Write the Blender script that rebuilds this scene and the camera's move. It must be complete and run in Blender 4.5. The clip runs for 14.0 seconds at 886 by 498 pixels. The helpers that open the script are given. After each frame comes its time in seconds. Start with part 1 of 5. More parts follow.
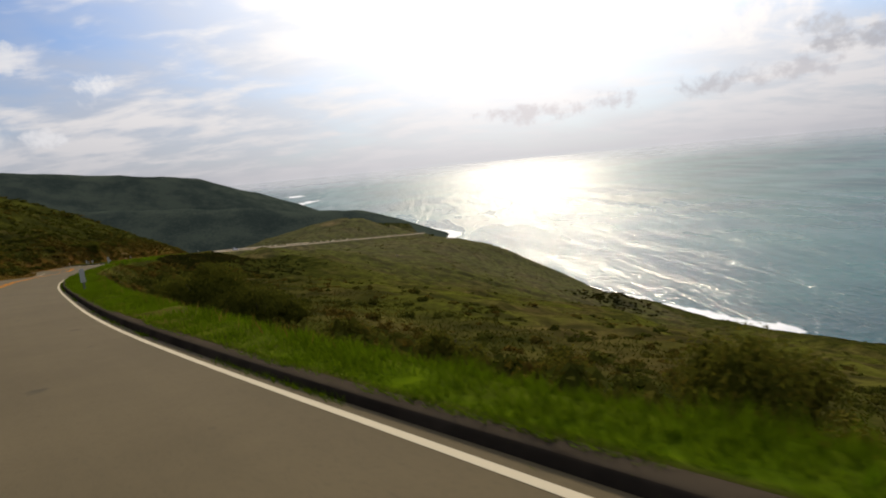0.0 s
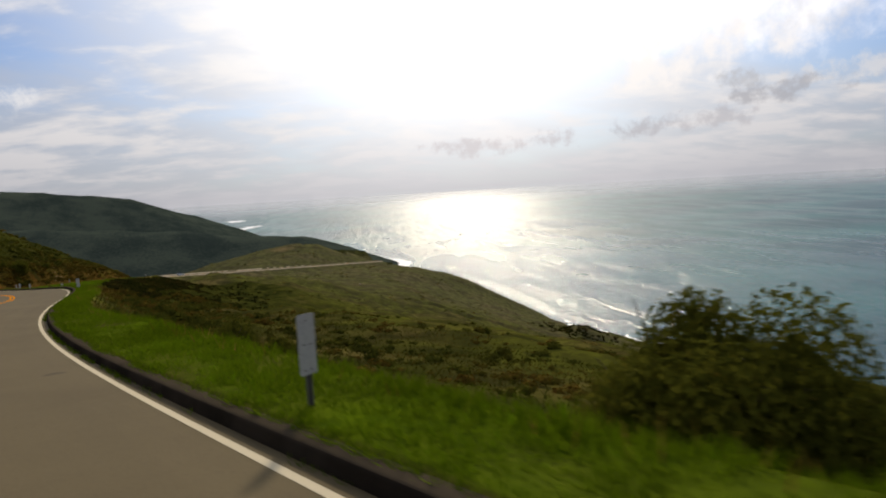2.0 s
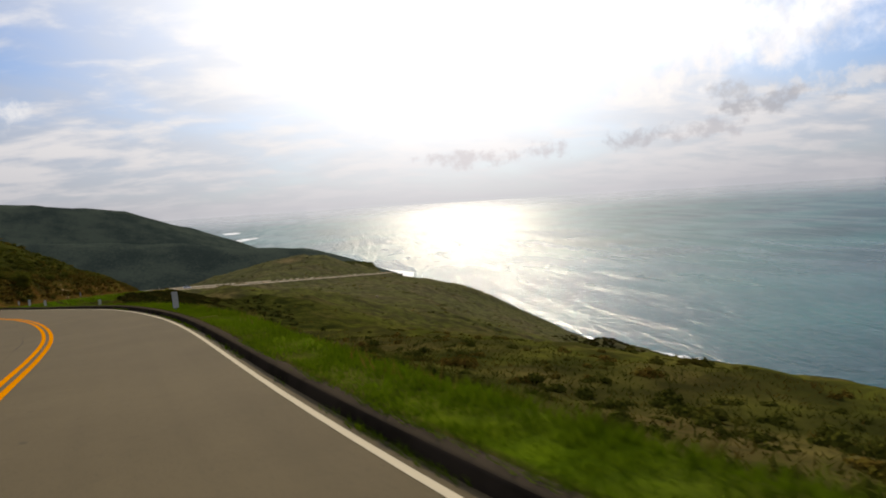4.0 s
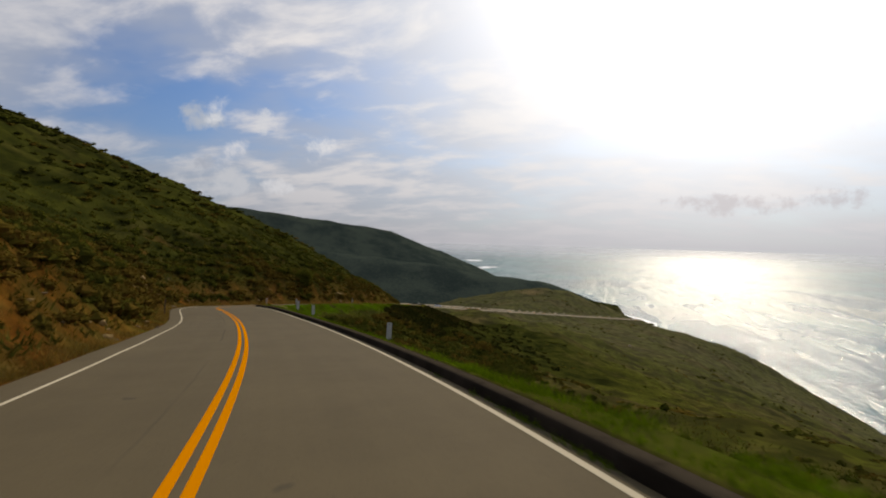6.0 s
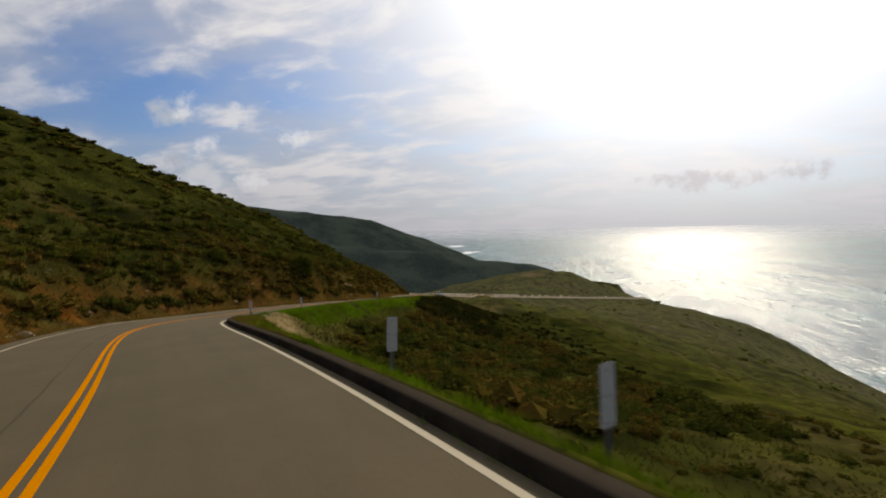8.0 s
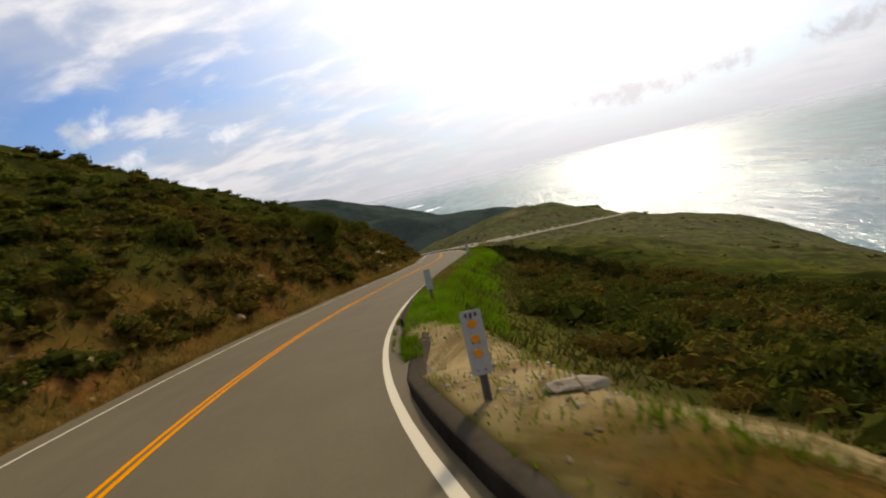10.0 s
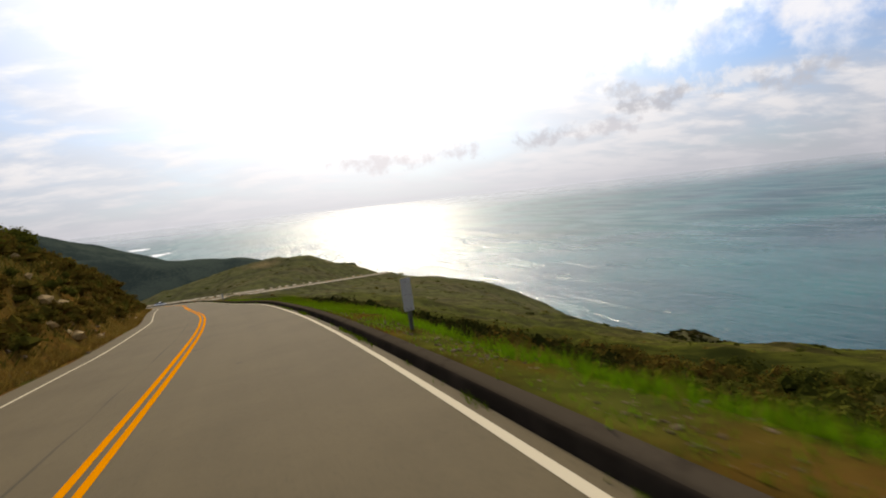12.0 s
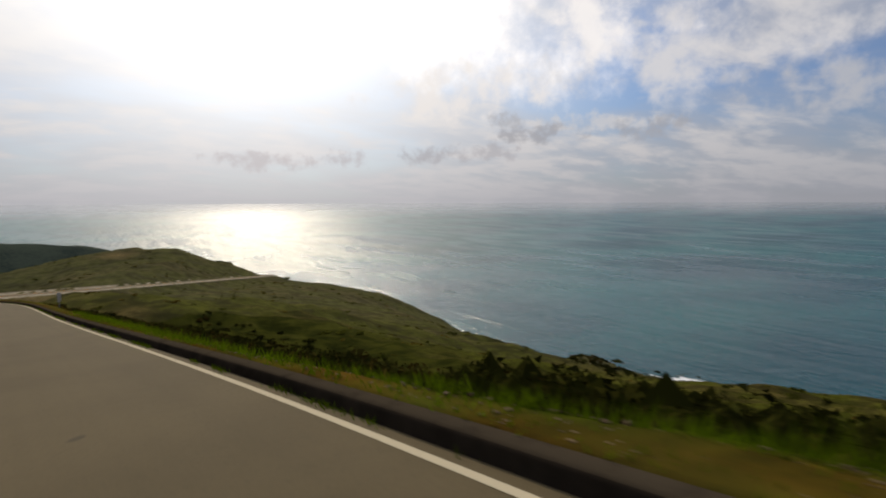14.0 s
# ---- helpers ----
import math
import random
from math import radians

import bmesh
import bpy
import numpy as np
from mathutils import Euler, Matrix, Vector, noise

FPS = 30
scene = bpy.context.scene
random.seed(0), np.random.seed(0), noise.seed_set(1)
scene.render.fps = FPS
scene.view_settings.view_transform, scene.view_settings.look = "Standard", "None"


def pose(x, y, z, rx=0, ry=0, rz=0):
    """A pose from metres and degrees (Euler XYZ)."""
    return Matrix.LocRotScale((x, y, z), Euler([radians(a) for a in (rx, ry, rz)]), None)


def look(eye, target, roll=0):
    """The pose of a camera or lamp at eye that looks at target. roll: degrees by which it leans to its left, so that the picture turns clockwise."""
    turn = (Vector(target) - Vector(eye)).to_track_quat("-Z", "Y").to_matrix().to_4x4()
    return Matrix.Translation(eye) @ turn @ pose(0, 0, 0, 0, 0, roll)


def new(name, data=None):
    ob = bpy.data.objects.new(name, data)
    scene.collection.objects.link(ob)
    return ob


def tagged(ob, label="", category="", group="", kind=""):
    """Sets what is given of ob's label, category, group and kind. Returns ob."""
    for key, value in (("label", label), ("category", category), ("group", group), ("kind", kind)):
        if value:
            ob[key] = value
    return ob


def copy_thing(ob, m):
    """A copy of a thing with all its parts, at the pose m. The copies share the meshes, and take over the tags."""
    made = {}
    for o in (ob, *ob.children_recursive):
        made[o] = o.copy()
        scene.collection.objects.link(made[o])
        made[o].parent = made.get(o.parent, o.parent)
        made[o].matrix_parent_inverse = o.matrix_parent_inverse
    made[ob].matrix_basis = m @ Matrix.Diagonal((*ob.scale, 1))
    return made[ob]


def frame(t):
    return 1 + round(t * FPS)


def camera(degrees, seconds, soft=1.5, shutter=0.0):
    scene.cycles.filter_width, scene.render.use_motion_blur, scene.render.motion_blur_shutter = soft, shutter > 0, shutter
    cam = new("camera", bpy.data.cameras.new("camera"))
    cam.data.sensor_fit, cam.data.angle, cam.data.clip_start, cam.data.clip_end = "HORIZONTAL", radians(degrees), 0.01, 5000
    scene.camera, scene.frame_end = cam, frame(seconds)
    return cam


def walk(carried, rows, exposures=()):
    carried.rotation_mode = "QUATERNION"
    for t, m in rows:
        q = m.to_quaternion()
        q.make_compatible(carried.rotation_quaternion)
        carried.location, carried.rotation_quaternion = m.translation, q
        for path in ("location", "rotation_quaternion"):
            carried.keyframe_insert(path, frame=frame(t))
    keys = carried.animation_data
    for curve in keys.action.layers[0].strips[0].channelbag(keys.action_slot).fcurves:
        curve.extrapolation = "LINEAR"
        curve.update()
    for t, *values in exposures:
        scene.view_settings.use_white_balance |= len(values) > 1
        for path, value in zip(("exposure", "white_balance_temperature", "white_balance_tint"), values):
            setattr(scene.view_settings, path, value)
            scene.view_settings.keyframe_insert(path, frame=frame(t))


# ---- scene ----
# Camera and its way down the road
cam = camera(80.2, 14.0, soft=1.9, shutter=0.16)
PATH = [
    (0, (-1.65, -1.42, 1.70), (-1.68, 8.44, 0.06), -5.34),
    (0.5, (-5.34, 2.69, 1.15), (-4.45, 12.53, -0.42), -5.19),
    (1, (-9.09, 6.93, 0.67), (-7.96, 16.79, -0.57), -2.55),
    (1.5, (-13.15, 11.59, 0.16), (-13.68, 21.54, -0.72), -5.35),
    (2, (-17.35, 16.99, -0.45), (-16.26, 26.86, -1.61), -3.30),
    (2.5, (-21.41, 22.05, -1.07), (-20.31, 31.93, -2.20), -3.33),
    (3, (-25.25, 26.95, -1.63), (-24.11, 36.83, -2.71), -3.41),
    (3.5, (-28.81, 31.87, -2.14), (-27.63, 41.75, -3.15), -3.50),
    (4, (-32.00, 36.95, -2.65), (-30.79, 46.83, -3.60), -3.58),
    (4.5, (-34.81, 42.21, -3.21), (-33.58, 52.09, -4.14), -3.62),
    (5, (-37.58, 47.41, -3.79), (-38.58, 57.34, -4.40), -3.04),
    (5.5, (-40.49, 52.96, -4.45), (-43.44, 62.50, -4.84), 0.06),
    (6, (-44.51, 59.63, -5.23), (-47.61, 69.13, -5.41), 1.49),
    (6.5, (-49.29, 66.68, -6.07), (-50.41, 76.61, -6.17), 2.40),
    (7, (-53.95, 72.96, -6.89), (-56.37, 82.66, -7.06), 3.55),
    (7.5, (-58.73, 79.01, -7.72), (-61.25, 88.68, -7.96), 2.18),
    (8, (-63.45, 84.93, -8.51), (-66.18, 94.54, -8.93), -1.09),
    (8.5, (-68.18, 90.55, -9.20), (-71.17, 100.07, -9.81), -4.99),
    (9, (-73.08, 95.79, -9.81), (-76.28, 105.23, -10.60), -8.26),
    (9.5, (-77.94, 100.89, -10.53), (-81.23, 110.29, -11.39), -9.63),
    (10, (-81.74, 106.62, -11.39), (-83.87, 116.31, -12.65), -13.49),
    (10.5, (-84.73, 112.21, -12.24), (-85.59, 122.06, -13.73), -13.34),
    (11, (-87.01, 118.45, -13.05), (-86.50, 128.34, -14.48), -11.43),
    (11.5, (-88.64, 125.69, -13.82), (-86.71, 135.43, -15.00), -9.58),
    (12, (-89.74, 132.79, -14.56), (-87.05, 142.37, -15.57), -6.18),
    (12.5, (-90.67, 139.63, -15.29), (-87.90, 149.20, -16.16), -4.92),
    (13, (-91.63, 147.47, -16.18), (-89.78, 157.26, -16.98), -4.73),
    (13.5, (-92.78, 156.11, -17.23), (-89.94, 165.66, -18.06), -3.32),
    (14, (-94.11, 164.51, -18.25), (-89.27, 173.22, -19.17), -0.21),
]
walk(cam, [(t, look(eye, target, roll)) for t, eye, target, roll in PATH],
     [(t, stops, 6950, 12.5) for t, stops in ((0, -0.1), (1, -0.1), (2, -0.2), (4.5, -0.12), (5, -0.24), (5.5, -0.28), (7, -0.46), (9.5, 0.05), (11.5, 0.1), (12.5, 0.0), (13.5, -0.28), (14, -0.45))])

# ---- world, sun ----
SUN_AZ, SUN_EL = radians(-9.2), radians(31)          # azimuth to the left of +y, elevation
SUN_DIR = Vector((-math.sin(SUN_AZ) * math.cos(SUN_EL), math.cos(SUN_AZ) * math.cos(SUN_EL), math.sin(SUN_EL)))


class Nodes:
    """Short hand for node trees."""

    def __init__(self, tree):
        self.t = tree

    def add(self, kind, **values):
        n = self.t.nodes.new(kind)
        for k, v in values.items():
            if k == "operation":
                n.operation = v
            elif k == "sky_type":
                n.sky_type = v
            elif k == "interpolation_type":
                n.interpolation_type = v
            elif k == "rotation_type":
                n.rotation_type = v
            elif k == "layer_name":
                n.layer_name = v
            else:
                n.inputs[k].default_value = v
        return n

    def link(self, a, b):
        self.t.links.new(a, b)

    def put(self, sock, value):
        if isinstance(value, bpy.types.NodeSocket):
            self.t.links.new(value, sock)
        else:
            sock.default_value = value

    def math(self, op, a, b=0.0, c=0.0, clamp=False):
        n = self.t.nodes.new("ShaderNodeMath")
        n.operation, n.use_clamp = op, clamp
        for s, v in zip(n.inputs, (a, b, c)):
            self.put(s, v)
        return n.outputs[0]

    def vmath(self, op, a, b=(0, 0, 0)):
        n = self.t.nodes.new("ShaderNodeVectorMath")
        n.operation = op
        self.put(n.inputs[0], a)
        self.put(n.inputs[1], b)
        return n.outputs["Value"] if op in ("DOT_PRODUCT", "LENGTH", "DISTANCE") else n.outputs["Vector"]

    def mix(self, fac, a, b):
        n = self.t.nodes.new("ShaderNodeMix")
        n.data_type = "RGBA"
        for s, v in ((n.inputs[0], fac), (n.inputs[6], a), (n.inputs[7], b)):
            if isinstance(v, tuple) and len(v) == 3:
                v = (*v, 1)
            self.put(s, v)
        return n.outputs[2]

    def noise(self, vec, scale, detail=4.0, rough=0.55, distort=0.0):
        n = self.add("ShaderNodeTexNoise")
        for k, v in (("Scale", scale), ("Detail", detail), ("Roughness", rough), ("Distortion", distort)):
            n.inputs[k].default_value = v
        self.put(n.inputs["Vector"], vec)
        return n.outputs["Fac"]

    def ramp(self, x, lo, hi):
        n = self.add("ShaderNodeMapRange", interpolation_type="SMOOTHSTEP")
        self.put(n.inputs[0], x)
        n.inputs[1].default_value, n.inputs[2].default_value = lo, hi
        return n.outputs[0]

    def scale(self, vec, s):
        return self.vmath("MULTIPLY", vec, s)


def direction(az, el):
    az, el = radians(az), radians(el)
    return (-math.sin(az) * math.cos(el), math.cos(az) * math.cos(el), math.sin(el))


world = bpy.data.worlds.new("sky")
scene.world = world
world.use_nodes = True
W = Nodes(world.node_tree)
world.node_tree.nodes.clear()
geo = W.add("ShaderNodeTexCoord").outputs["Generated"]
way = W.vmath("NORMALIZE", geo)
sky = W.add("ShaderNodeTexSky", sky_type="NISHITA")
sky.sun_disc, sky.sun_elevation, sky.sun_rotation = False, SUN_EL, -SUN_AZ
sky.air_density, sky.dust_density, sky.ozone_density = 1.0, 1.5, 1.5
blue = W.vmath("MULTIPLY", sky.outputs[0], (0.034, 0.068, 0.116))
sep = W.add("ShaderNodeSeparateXYZ")
W.link(way, sep.inputs[0])
up = sep.outputs[2]
# high cloud sheet, seen on a plane far above
den = W.math("ADD", W.math("MAXIMUM", up, 0.0), 0.22)
px_ = W.math("DIVIDE", sep.outputs[0], den)
py_ = W.math("DIVIDE", sep.outputs[1], den)
comb = W.add("ShaderNodeCombineXYZ")
W.link(px_, comb.inputs[0])
W.link(py_, comb.inputs[1])
plane = comb.outputs[0]
n1 = W.noise(W.scale(plane, (0.75, 1.0, 1)), 0.9, 5, 0.52, 0.25)
n2 = W.noise(W.scale(plane, (1.0, 1.5, 1)), 3.0, 5, 0.56, 0.25)
glow_dot = W.math("MAXIMUM", W.vmath("DOT_PRODUCT", way, tuple(SUN_DIR)), 0.0)
# a thin grey veil with mottled white flocks in it
veil = W.math("MULTIPLY", W.ramp(n1, 0.34, 0.56), 0.76)
colour = W.mix(veil, blue, (0.46, 0.52, 0.63))
flock = W.ramp(W.math("MULTIPLY_ADD", n1, 1.1, n2), 0.96, 1.26)
flock = W.math("MULTIPLY", flock, W.math("MULTIPLY_ADD", W.ramp(glow_dot, 0.25, 0.8), 0.5, 0.45))
colour = W.mix(flock, colour, (0.90, 0.91, 0.94))
# thicker white veil round the sun
colour = W.mix(W.math("MULTIPLY", W.ramp(glow_dot, 0.70, 0.97), 0.75), colour, (0.66, 0.71, 0.77))
# low haze over the horizon
haze = W.math("POWER", W.math("SUBTRACT", 1.0, W.math("ABSOLUTE", up), clamp=True), 7.5)
colour = W.mix(W.math("MULTIPLY", haze, 0.92), colour, (0.43, 0.455, 0.525))


def puff(colour, az, el, wide, tall, shade, amount, seed, torn=4.2):
    """A single low cumulus: a soft spot on the sky with a ragged rim."""
    d = W.vmath("SUBTRACT", way, direction(az, el))
    a = radians(az)
    along = W.vmath("DOT_PRODUCT", d, (math.cos(a), math.sin(a), 0))
    high = W.vmath("DOT_PRODUCT", d, (0, 0, 1))
    q = W.math("ADD", W.math("POWER", W.math("ABSOLUTE", W.math("DIVIDE", along, wide)), 2.0),
               W.math("POWER", W.math("ABSOLUTE", W.math("DIVIDE", high, tall)), 2.0))
    ragged = W.noise(W.vmath("ADD", way, (seed, seed * 0.7, 0)), min(42.0, 0.85 / tall), 6, 0.58, 0.1)
    m = W.ramp(W.math("MULTIPLY_ADD", ragged, torn, W.math("MULTIPLY", q, -0.8)), 0.32 * torn, 0.595 * torn)
    return W.mix(W.math("MULTIPLY", m, amount), colour, shade)


for args in ((43.3, 11.3, 0.055, 0.034, (0.50, 0.57, 0.67), 0.85, 1.1, 3.0), (41.2, 12.2, 0.040, 0.036, (0.80, 0.85, 0.92), 0.95, 1.7, 2.6),
             (37.0, 11.4, 0.024, 0.026, (0.72, 0.77, 0.85), 0.8, 4.4, 3.0), (31.7, 9.3, 0.036, 0.036, (0.82, 0.86, 0.92), 0.95, 0.3, 2.8),
             (40.0, 8.0, 0.042, 0.034, (0.76, 0.80, 0.88), 0.95, 2.3, 2.6), (41.2, 5.2, 0.105, 0.036, (0.60, 0.65, 0.73), 0.95, 2.9, 2.6),
             (42.6, 7.1, 0.030, 0.018, (0.42, 0.48, 0.59), 0.8, 5.3, 2.6), (35.8, 5.0, 0.034, 0.020, (0.74, 0.78, 0.85), 0.85, 3.1, 2.8)):
    colour = puff(colour, *args)
glow = W.math("ADD", W.math("MULTIPLY", W.math("POWER", glow_dot, 6.0), 0.56), W.math("MULTIPLY", W.math("POWER", glow_dot, 22.0), 1.5))
glow = W.math("ADD", glow, W.math("MULTIPLY", W.math("POWER", glow_dot, 160.0), 9.0))
gl = W.vmath("MULTIPLY", (1.0, 0.98, 0.95), (1, 1, 1))
gs = W.add("ShaderNodeVectorMath", operation="SCALE")
W.link(gl, gs.inputs[0])
W.link(glow, gs.inputs["Scale"])
colour = W.vmath("ADD", colour, gs.outputs[0])
for args in ((-34.0, 20.5, 0.34, 0.16, (1.7, 1.68, 1.66), 0.95, 15.3), (-46.0, 17.5, 0.17, 0.075, (1.25, 1.25, 1.27), 0.9, 17.2), (-33.0, 11.5, 0.22, 0.055, (1.15, 1.13, 1.12), 0.8, 16.6), (-52.0, 14.0, 0.26, 0.080, (0.90, 0.92, 0.97), 0.9, 12.4), (-66.0, 10.0, 0.20, 0.050, (0.62, 0.66, 0.74), 0.85, 13.7), (-44.0, 8.0, 0.16, 0.020, (0.84, 0.85, 0.88), 0.6, 14.1),
             (-10.5, 4.0, 0.100, 0.020, (0.70, 0.67, 0.71), 0.6, 5.1), (-18.7, 4.4, 0.055, 0.020, (0.66, 0.64, 0.69), 0.65, 6.2), (-26.8, 5.0, 0.050, 0.026, (0.55, 0.56, 0.62), 0.75, 7.7),
             (-33.0, 5.0, 0.085, 0.020, (0.56, 0.57, 0.63), 0.7, 8.3), (-39.0, 7.0, 0.085, 0.022, (0.46, 0.48, 0.54), 0.75, 9.9), (-36.0, 8.4, 0.045, 0.016, (0.55, 0.57, 0.62), 0.65, 2.9), (-50.0, 7.2, 0.090, 0.022, (0.48, 0.51, 0.58), 0.75, 3.2)):
    colour = puff(colour, *args)
bg = W.add("ShaderNodeBackground")
W.link(colour, bg.inputs["Color"])
bg.inputs["Strength"].default_value = 1.0
W.link(bg.outputs[0], W.add("ShaderNodeOutputWorld").inputs[0])

sun = new("sun", bpy.data.lights.new("sun", "SUN"))
sun.data.energy, sun.data.angle, sun.data.color = 3.0, radians(5.0), (1.0, 0.88, 0.68)
sun.matrix_world = look((0, 0, 300), Vector((0, 0, 300)) - SUN_DIR)

# ---- materials ----


def material(name):
    m = bpy.data.materials.new(name)
    m.use_nodes = True
    n = Nodes(m.node_tree)
    b = m.node_tree.nodes["Principled BSDF"]
    return m, n, b


def bump(n, b, height, strength, distance=0.02):
    k = n.add("ShaderNodeBump")
    k.inputs["Strength"].default_value, k.inputs["Distance"].default_value = strength, distance
    n.link(height, k.inputs["Height"])
    n.link(k.outputs[0], b.inputs["Normal"])


def place(n):
    return n.add("ShaderNodeNewGeometry").outputs["Position"]


def mottled(name, dark, light, rough=0.9, big=0.6, small=9.0, relief=0.4, spec=0.3):
    """A matt surface with stains at one scale and grain at another."""
    m, n, b = material(name)
    p = place(n)
    a = n.ramp(n.noise(p, big, 5), 0.35, 0.65)
    g = n.noise(p, small, 6, 0.65)
    n.link(n.mix(n.math("MULTIPLY_ADD", a, 0.6, n.math("MULTIPLY", g, 0.4)), dark, light), b.inputs["Base Color"])
    b.inputs["Roughness"].default_value = rough
    b.inputs["Specular IOR Level"].default_value = spec
    bump(n, b, g, relief)
    return m


def asphalt_material():
    m, n, b = material("asphalt")
    p = place(n)
    uv = n.add("ShaderNodeUVMap").outputs[0]
    grain = n.noise(p, 130.0, 3, 0.7)
    stain = n.ramp(n.noise(p, 0.5, 6, 0.6), 0.3, 0.7)
    stain = n.math("MULTIPLY_ADD", n.noise(p, 3.5, 5, 0.65), 0.4, n.math("MULTIPLY", stain, 0.6))
    track = n.noise(n.scale(uv, (2.2, 0.03, 1)), 1.0, 3)
    base = n.mix(n.math("MULTIPLY_ADD", stain, 0.5, n.math("MULTIPLY", track, 0.5)), (0.075, 0.059, 0.031), (0.128, 0.100, 0.053))
    base = n.mix(n.math("MULTIPLY", n.ramp(n.noise(p, 26.0, 5, 0.7), 0.50, 0.72), 0.45), base, (0.045, 0.036, 0.022))
    # an old paving joint beside the centre lines, and small tar spots
    ls = n.add("ShaderNodeSeparateXYZ")
    n.link(uv, ls.inputs[0])
    wander = n.noise(n.scale(uv, (0.0, 0.35, 0)), 1.0, 4, 0.6)
    off = n.math("ABSOLUTE", n.math("ADD", n.math("MULTIPLY_ADD", wander, 0.16, -0.08), n.math("SUBTRACT", ls.outputs[0], 4.02)))
    joint = n.math("MULTIPLY", n.math("SUBTRACT", 1.0, n.ramp(off, 0.008, 0.035)), n.ramp(n.noise(n.scale(uv, (0.2, 0.12, 0)), 1.0, 3), 0.42, 0.6))
    spots = n.ramp(n.noise(p, 1.7, 2, 0.4), 0.74, 0.78)
    base = n.mix(n.math("MULTIPLY", n.math("MAXIMUM", joint, spots), 0.6), base, (0.030, 0.026, 0.020))
    n.link(n.mix(n.math("MULTIPLY", n.ramp(grain, 0.5, 0.75), 0.5), base, (0.145, 0.120, 0.078)), b.inputs["Base Color"])
    b.inputs["Roughness"].default_value = 0.9
    b.inputs["Specular IOR Level"].default_value = 0.12
    bump(n, b, grain, 0.35, 0.004)
    return m


def paint_material(name, colour, worn):
    m, n, b = material(name)
    p = place(n)
    chip = n.ramp(n.noise(p, 45.0, 6, 0.7), 0.60, 0.74)
    n.link(n.mix(n.math("MULTIPLY", chip, 0.55), colour, worn), b.inputs["Base Color"])
    b.inputs["Roughness"].default_value = 0.85
    b.inputs["Specular IOR Level"].default_value = 0.0
    bump(n, b, n.noise(p, 130.0, 3, 0.7), 0.25, 0.003)
    return m


def hillside_material():
    """Coastal scrub and grass; the attribute 'cover' says where lush grass (red), bare dirt (green) and dark chaparral
    (blue up to one half) grow; more blue paints distance haze on the far ridges.
    """
    m, n, b = material("hillside")
    p = place(n)
    at = n.add("ShaderNodeVertexColor", layer_name="cover")
    s = n.add("ShaderNodeSeparateColor")
    n.link(at.outputs[0], s.inputs[0])
    big = n.noise(p, 0.035, 6, 0.6)
    mid = n.noise(p, 0.25, 6, 0.62)
    fine = n.noise(p, 3.0, 5, 0.65)
    dry = n.mix(n.ramp(mid, 0.35, 0.65), (0.048, 0.038, 0.013), (0.098, 0.076, 0.025))
    green = n.mix(n.ramp(mid, 0.3, 0.7), (0.043, 0.048, 0.008), (0.086, 0.090, 0.013))
    c = n.mix(n.ramp(big, 0.34, 0.56), dry, green)
    c = n.mix(n.math("MULTIPLY", n.ramp(n.noise(p, 0.12, 5, 0.6), 0.46, 0.62), 0.75), c, (0.022, 0.021, 0.007))
    c = n.mix(n.math("MULTIPLY", n.ramp(n.noise(p, 0.5, 4, 0.6, 0.6), 0.50, 0.60), 0.55), c, (0.022, 0.022, 0.007))
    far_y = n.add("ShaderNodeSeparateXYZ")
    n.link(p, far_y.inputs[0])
    hazed = n.mix(n.ramp(mid, 0.35, 0.65), (0.072, 0.070, 0.040), (0.125, 0.118, 0.068))
    c = n.mix(n.math("MULTIPLY", n.ramp(far_y.outputs[1], 200.0, 430.0), 0.45), c, hazed)     # distance haze put into the colour: paler and greyer towards the point
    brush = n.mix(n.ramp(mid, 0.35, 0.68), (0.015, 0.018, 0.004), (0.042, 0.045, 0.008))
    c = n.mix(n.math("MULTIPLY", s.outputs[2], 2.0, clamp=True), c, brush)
    # blue-grey of the far ridges: distance haze painted into the ground colour
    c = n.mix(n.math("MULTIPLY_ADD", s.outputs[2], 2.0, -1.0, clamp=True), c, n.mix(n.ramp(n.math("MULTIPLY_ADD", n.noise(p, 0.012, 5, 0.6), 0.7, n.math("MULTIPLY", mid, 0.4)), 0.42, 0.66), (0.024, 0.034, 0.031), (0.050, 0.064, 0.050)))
    c = n.mix(s.outputs[0], c, n.mix(n.ramp(fine, 0.3, 0.7), (0.036, 0.064, 0.003), (0.074, 0.112, 0.004)))
    dirt = n.mix(n.ramp(fine, 0.3, 0.7), (0.046, 0.017, 0.003), (0.112, 0.042, 0.006))
    c = n.mix(s.outputs[1], c, n.mix(n.ramp(n.noise(p, 0.8, 5), 0.48, 0.68), dirt, (0.145, 0.062, 0.011)))
    rill = n.noise(n.scale(p, (1.6, 0.5, 1.6)), 1.0, 6, 0.65, 1.0)
    c = n.mix(at.outputs["Alpha"], c, n.mix(n.ramp(rill, 0.36, 0.62), (0.125, 0.088, 0.036), (0.265, 0.195, 0.092)))
    n.link(c, b.inputs["Base Color"])
    b.inputs["Roughness"].default_value = 1.0
    b.inputs["Specular IOR Level"].default_value = 0.0
    bump(n, b, n.math("MULTIPLY_ADD", fine, 0.5, n.math("MULTIPLY", mid, 0.4)), 0.18, 0.4)
    return m


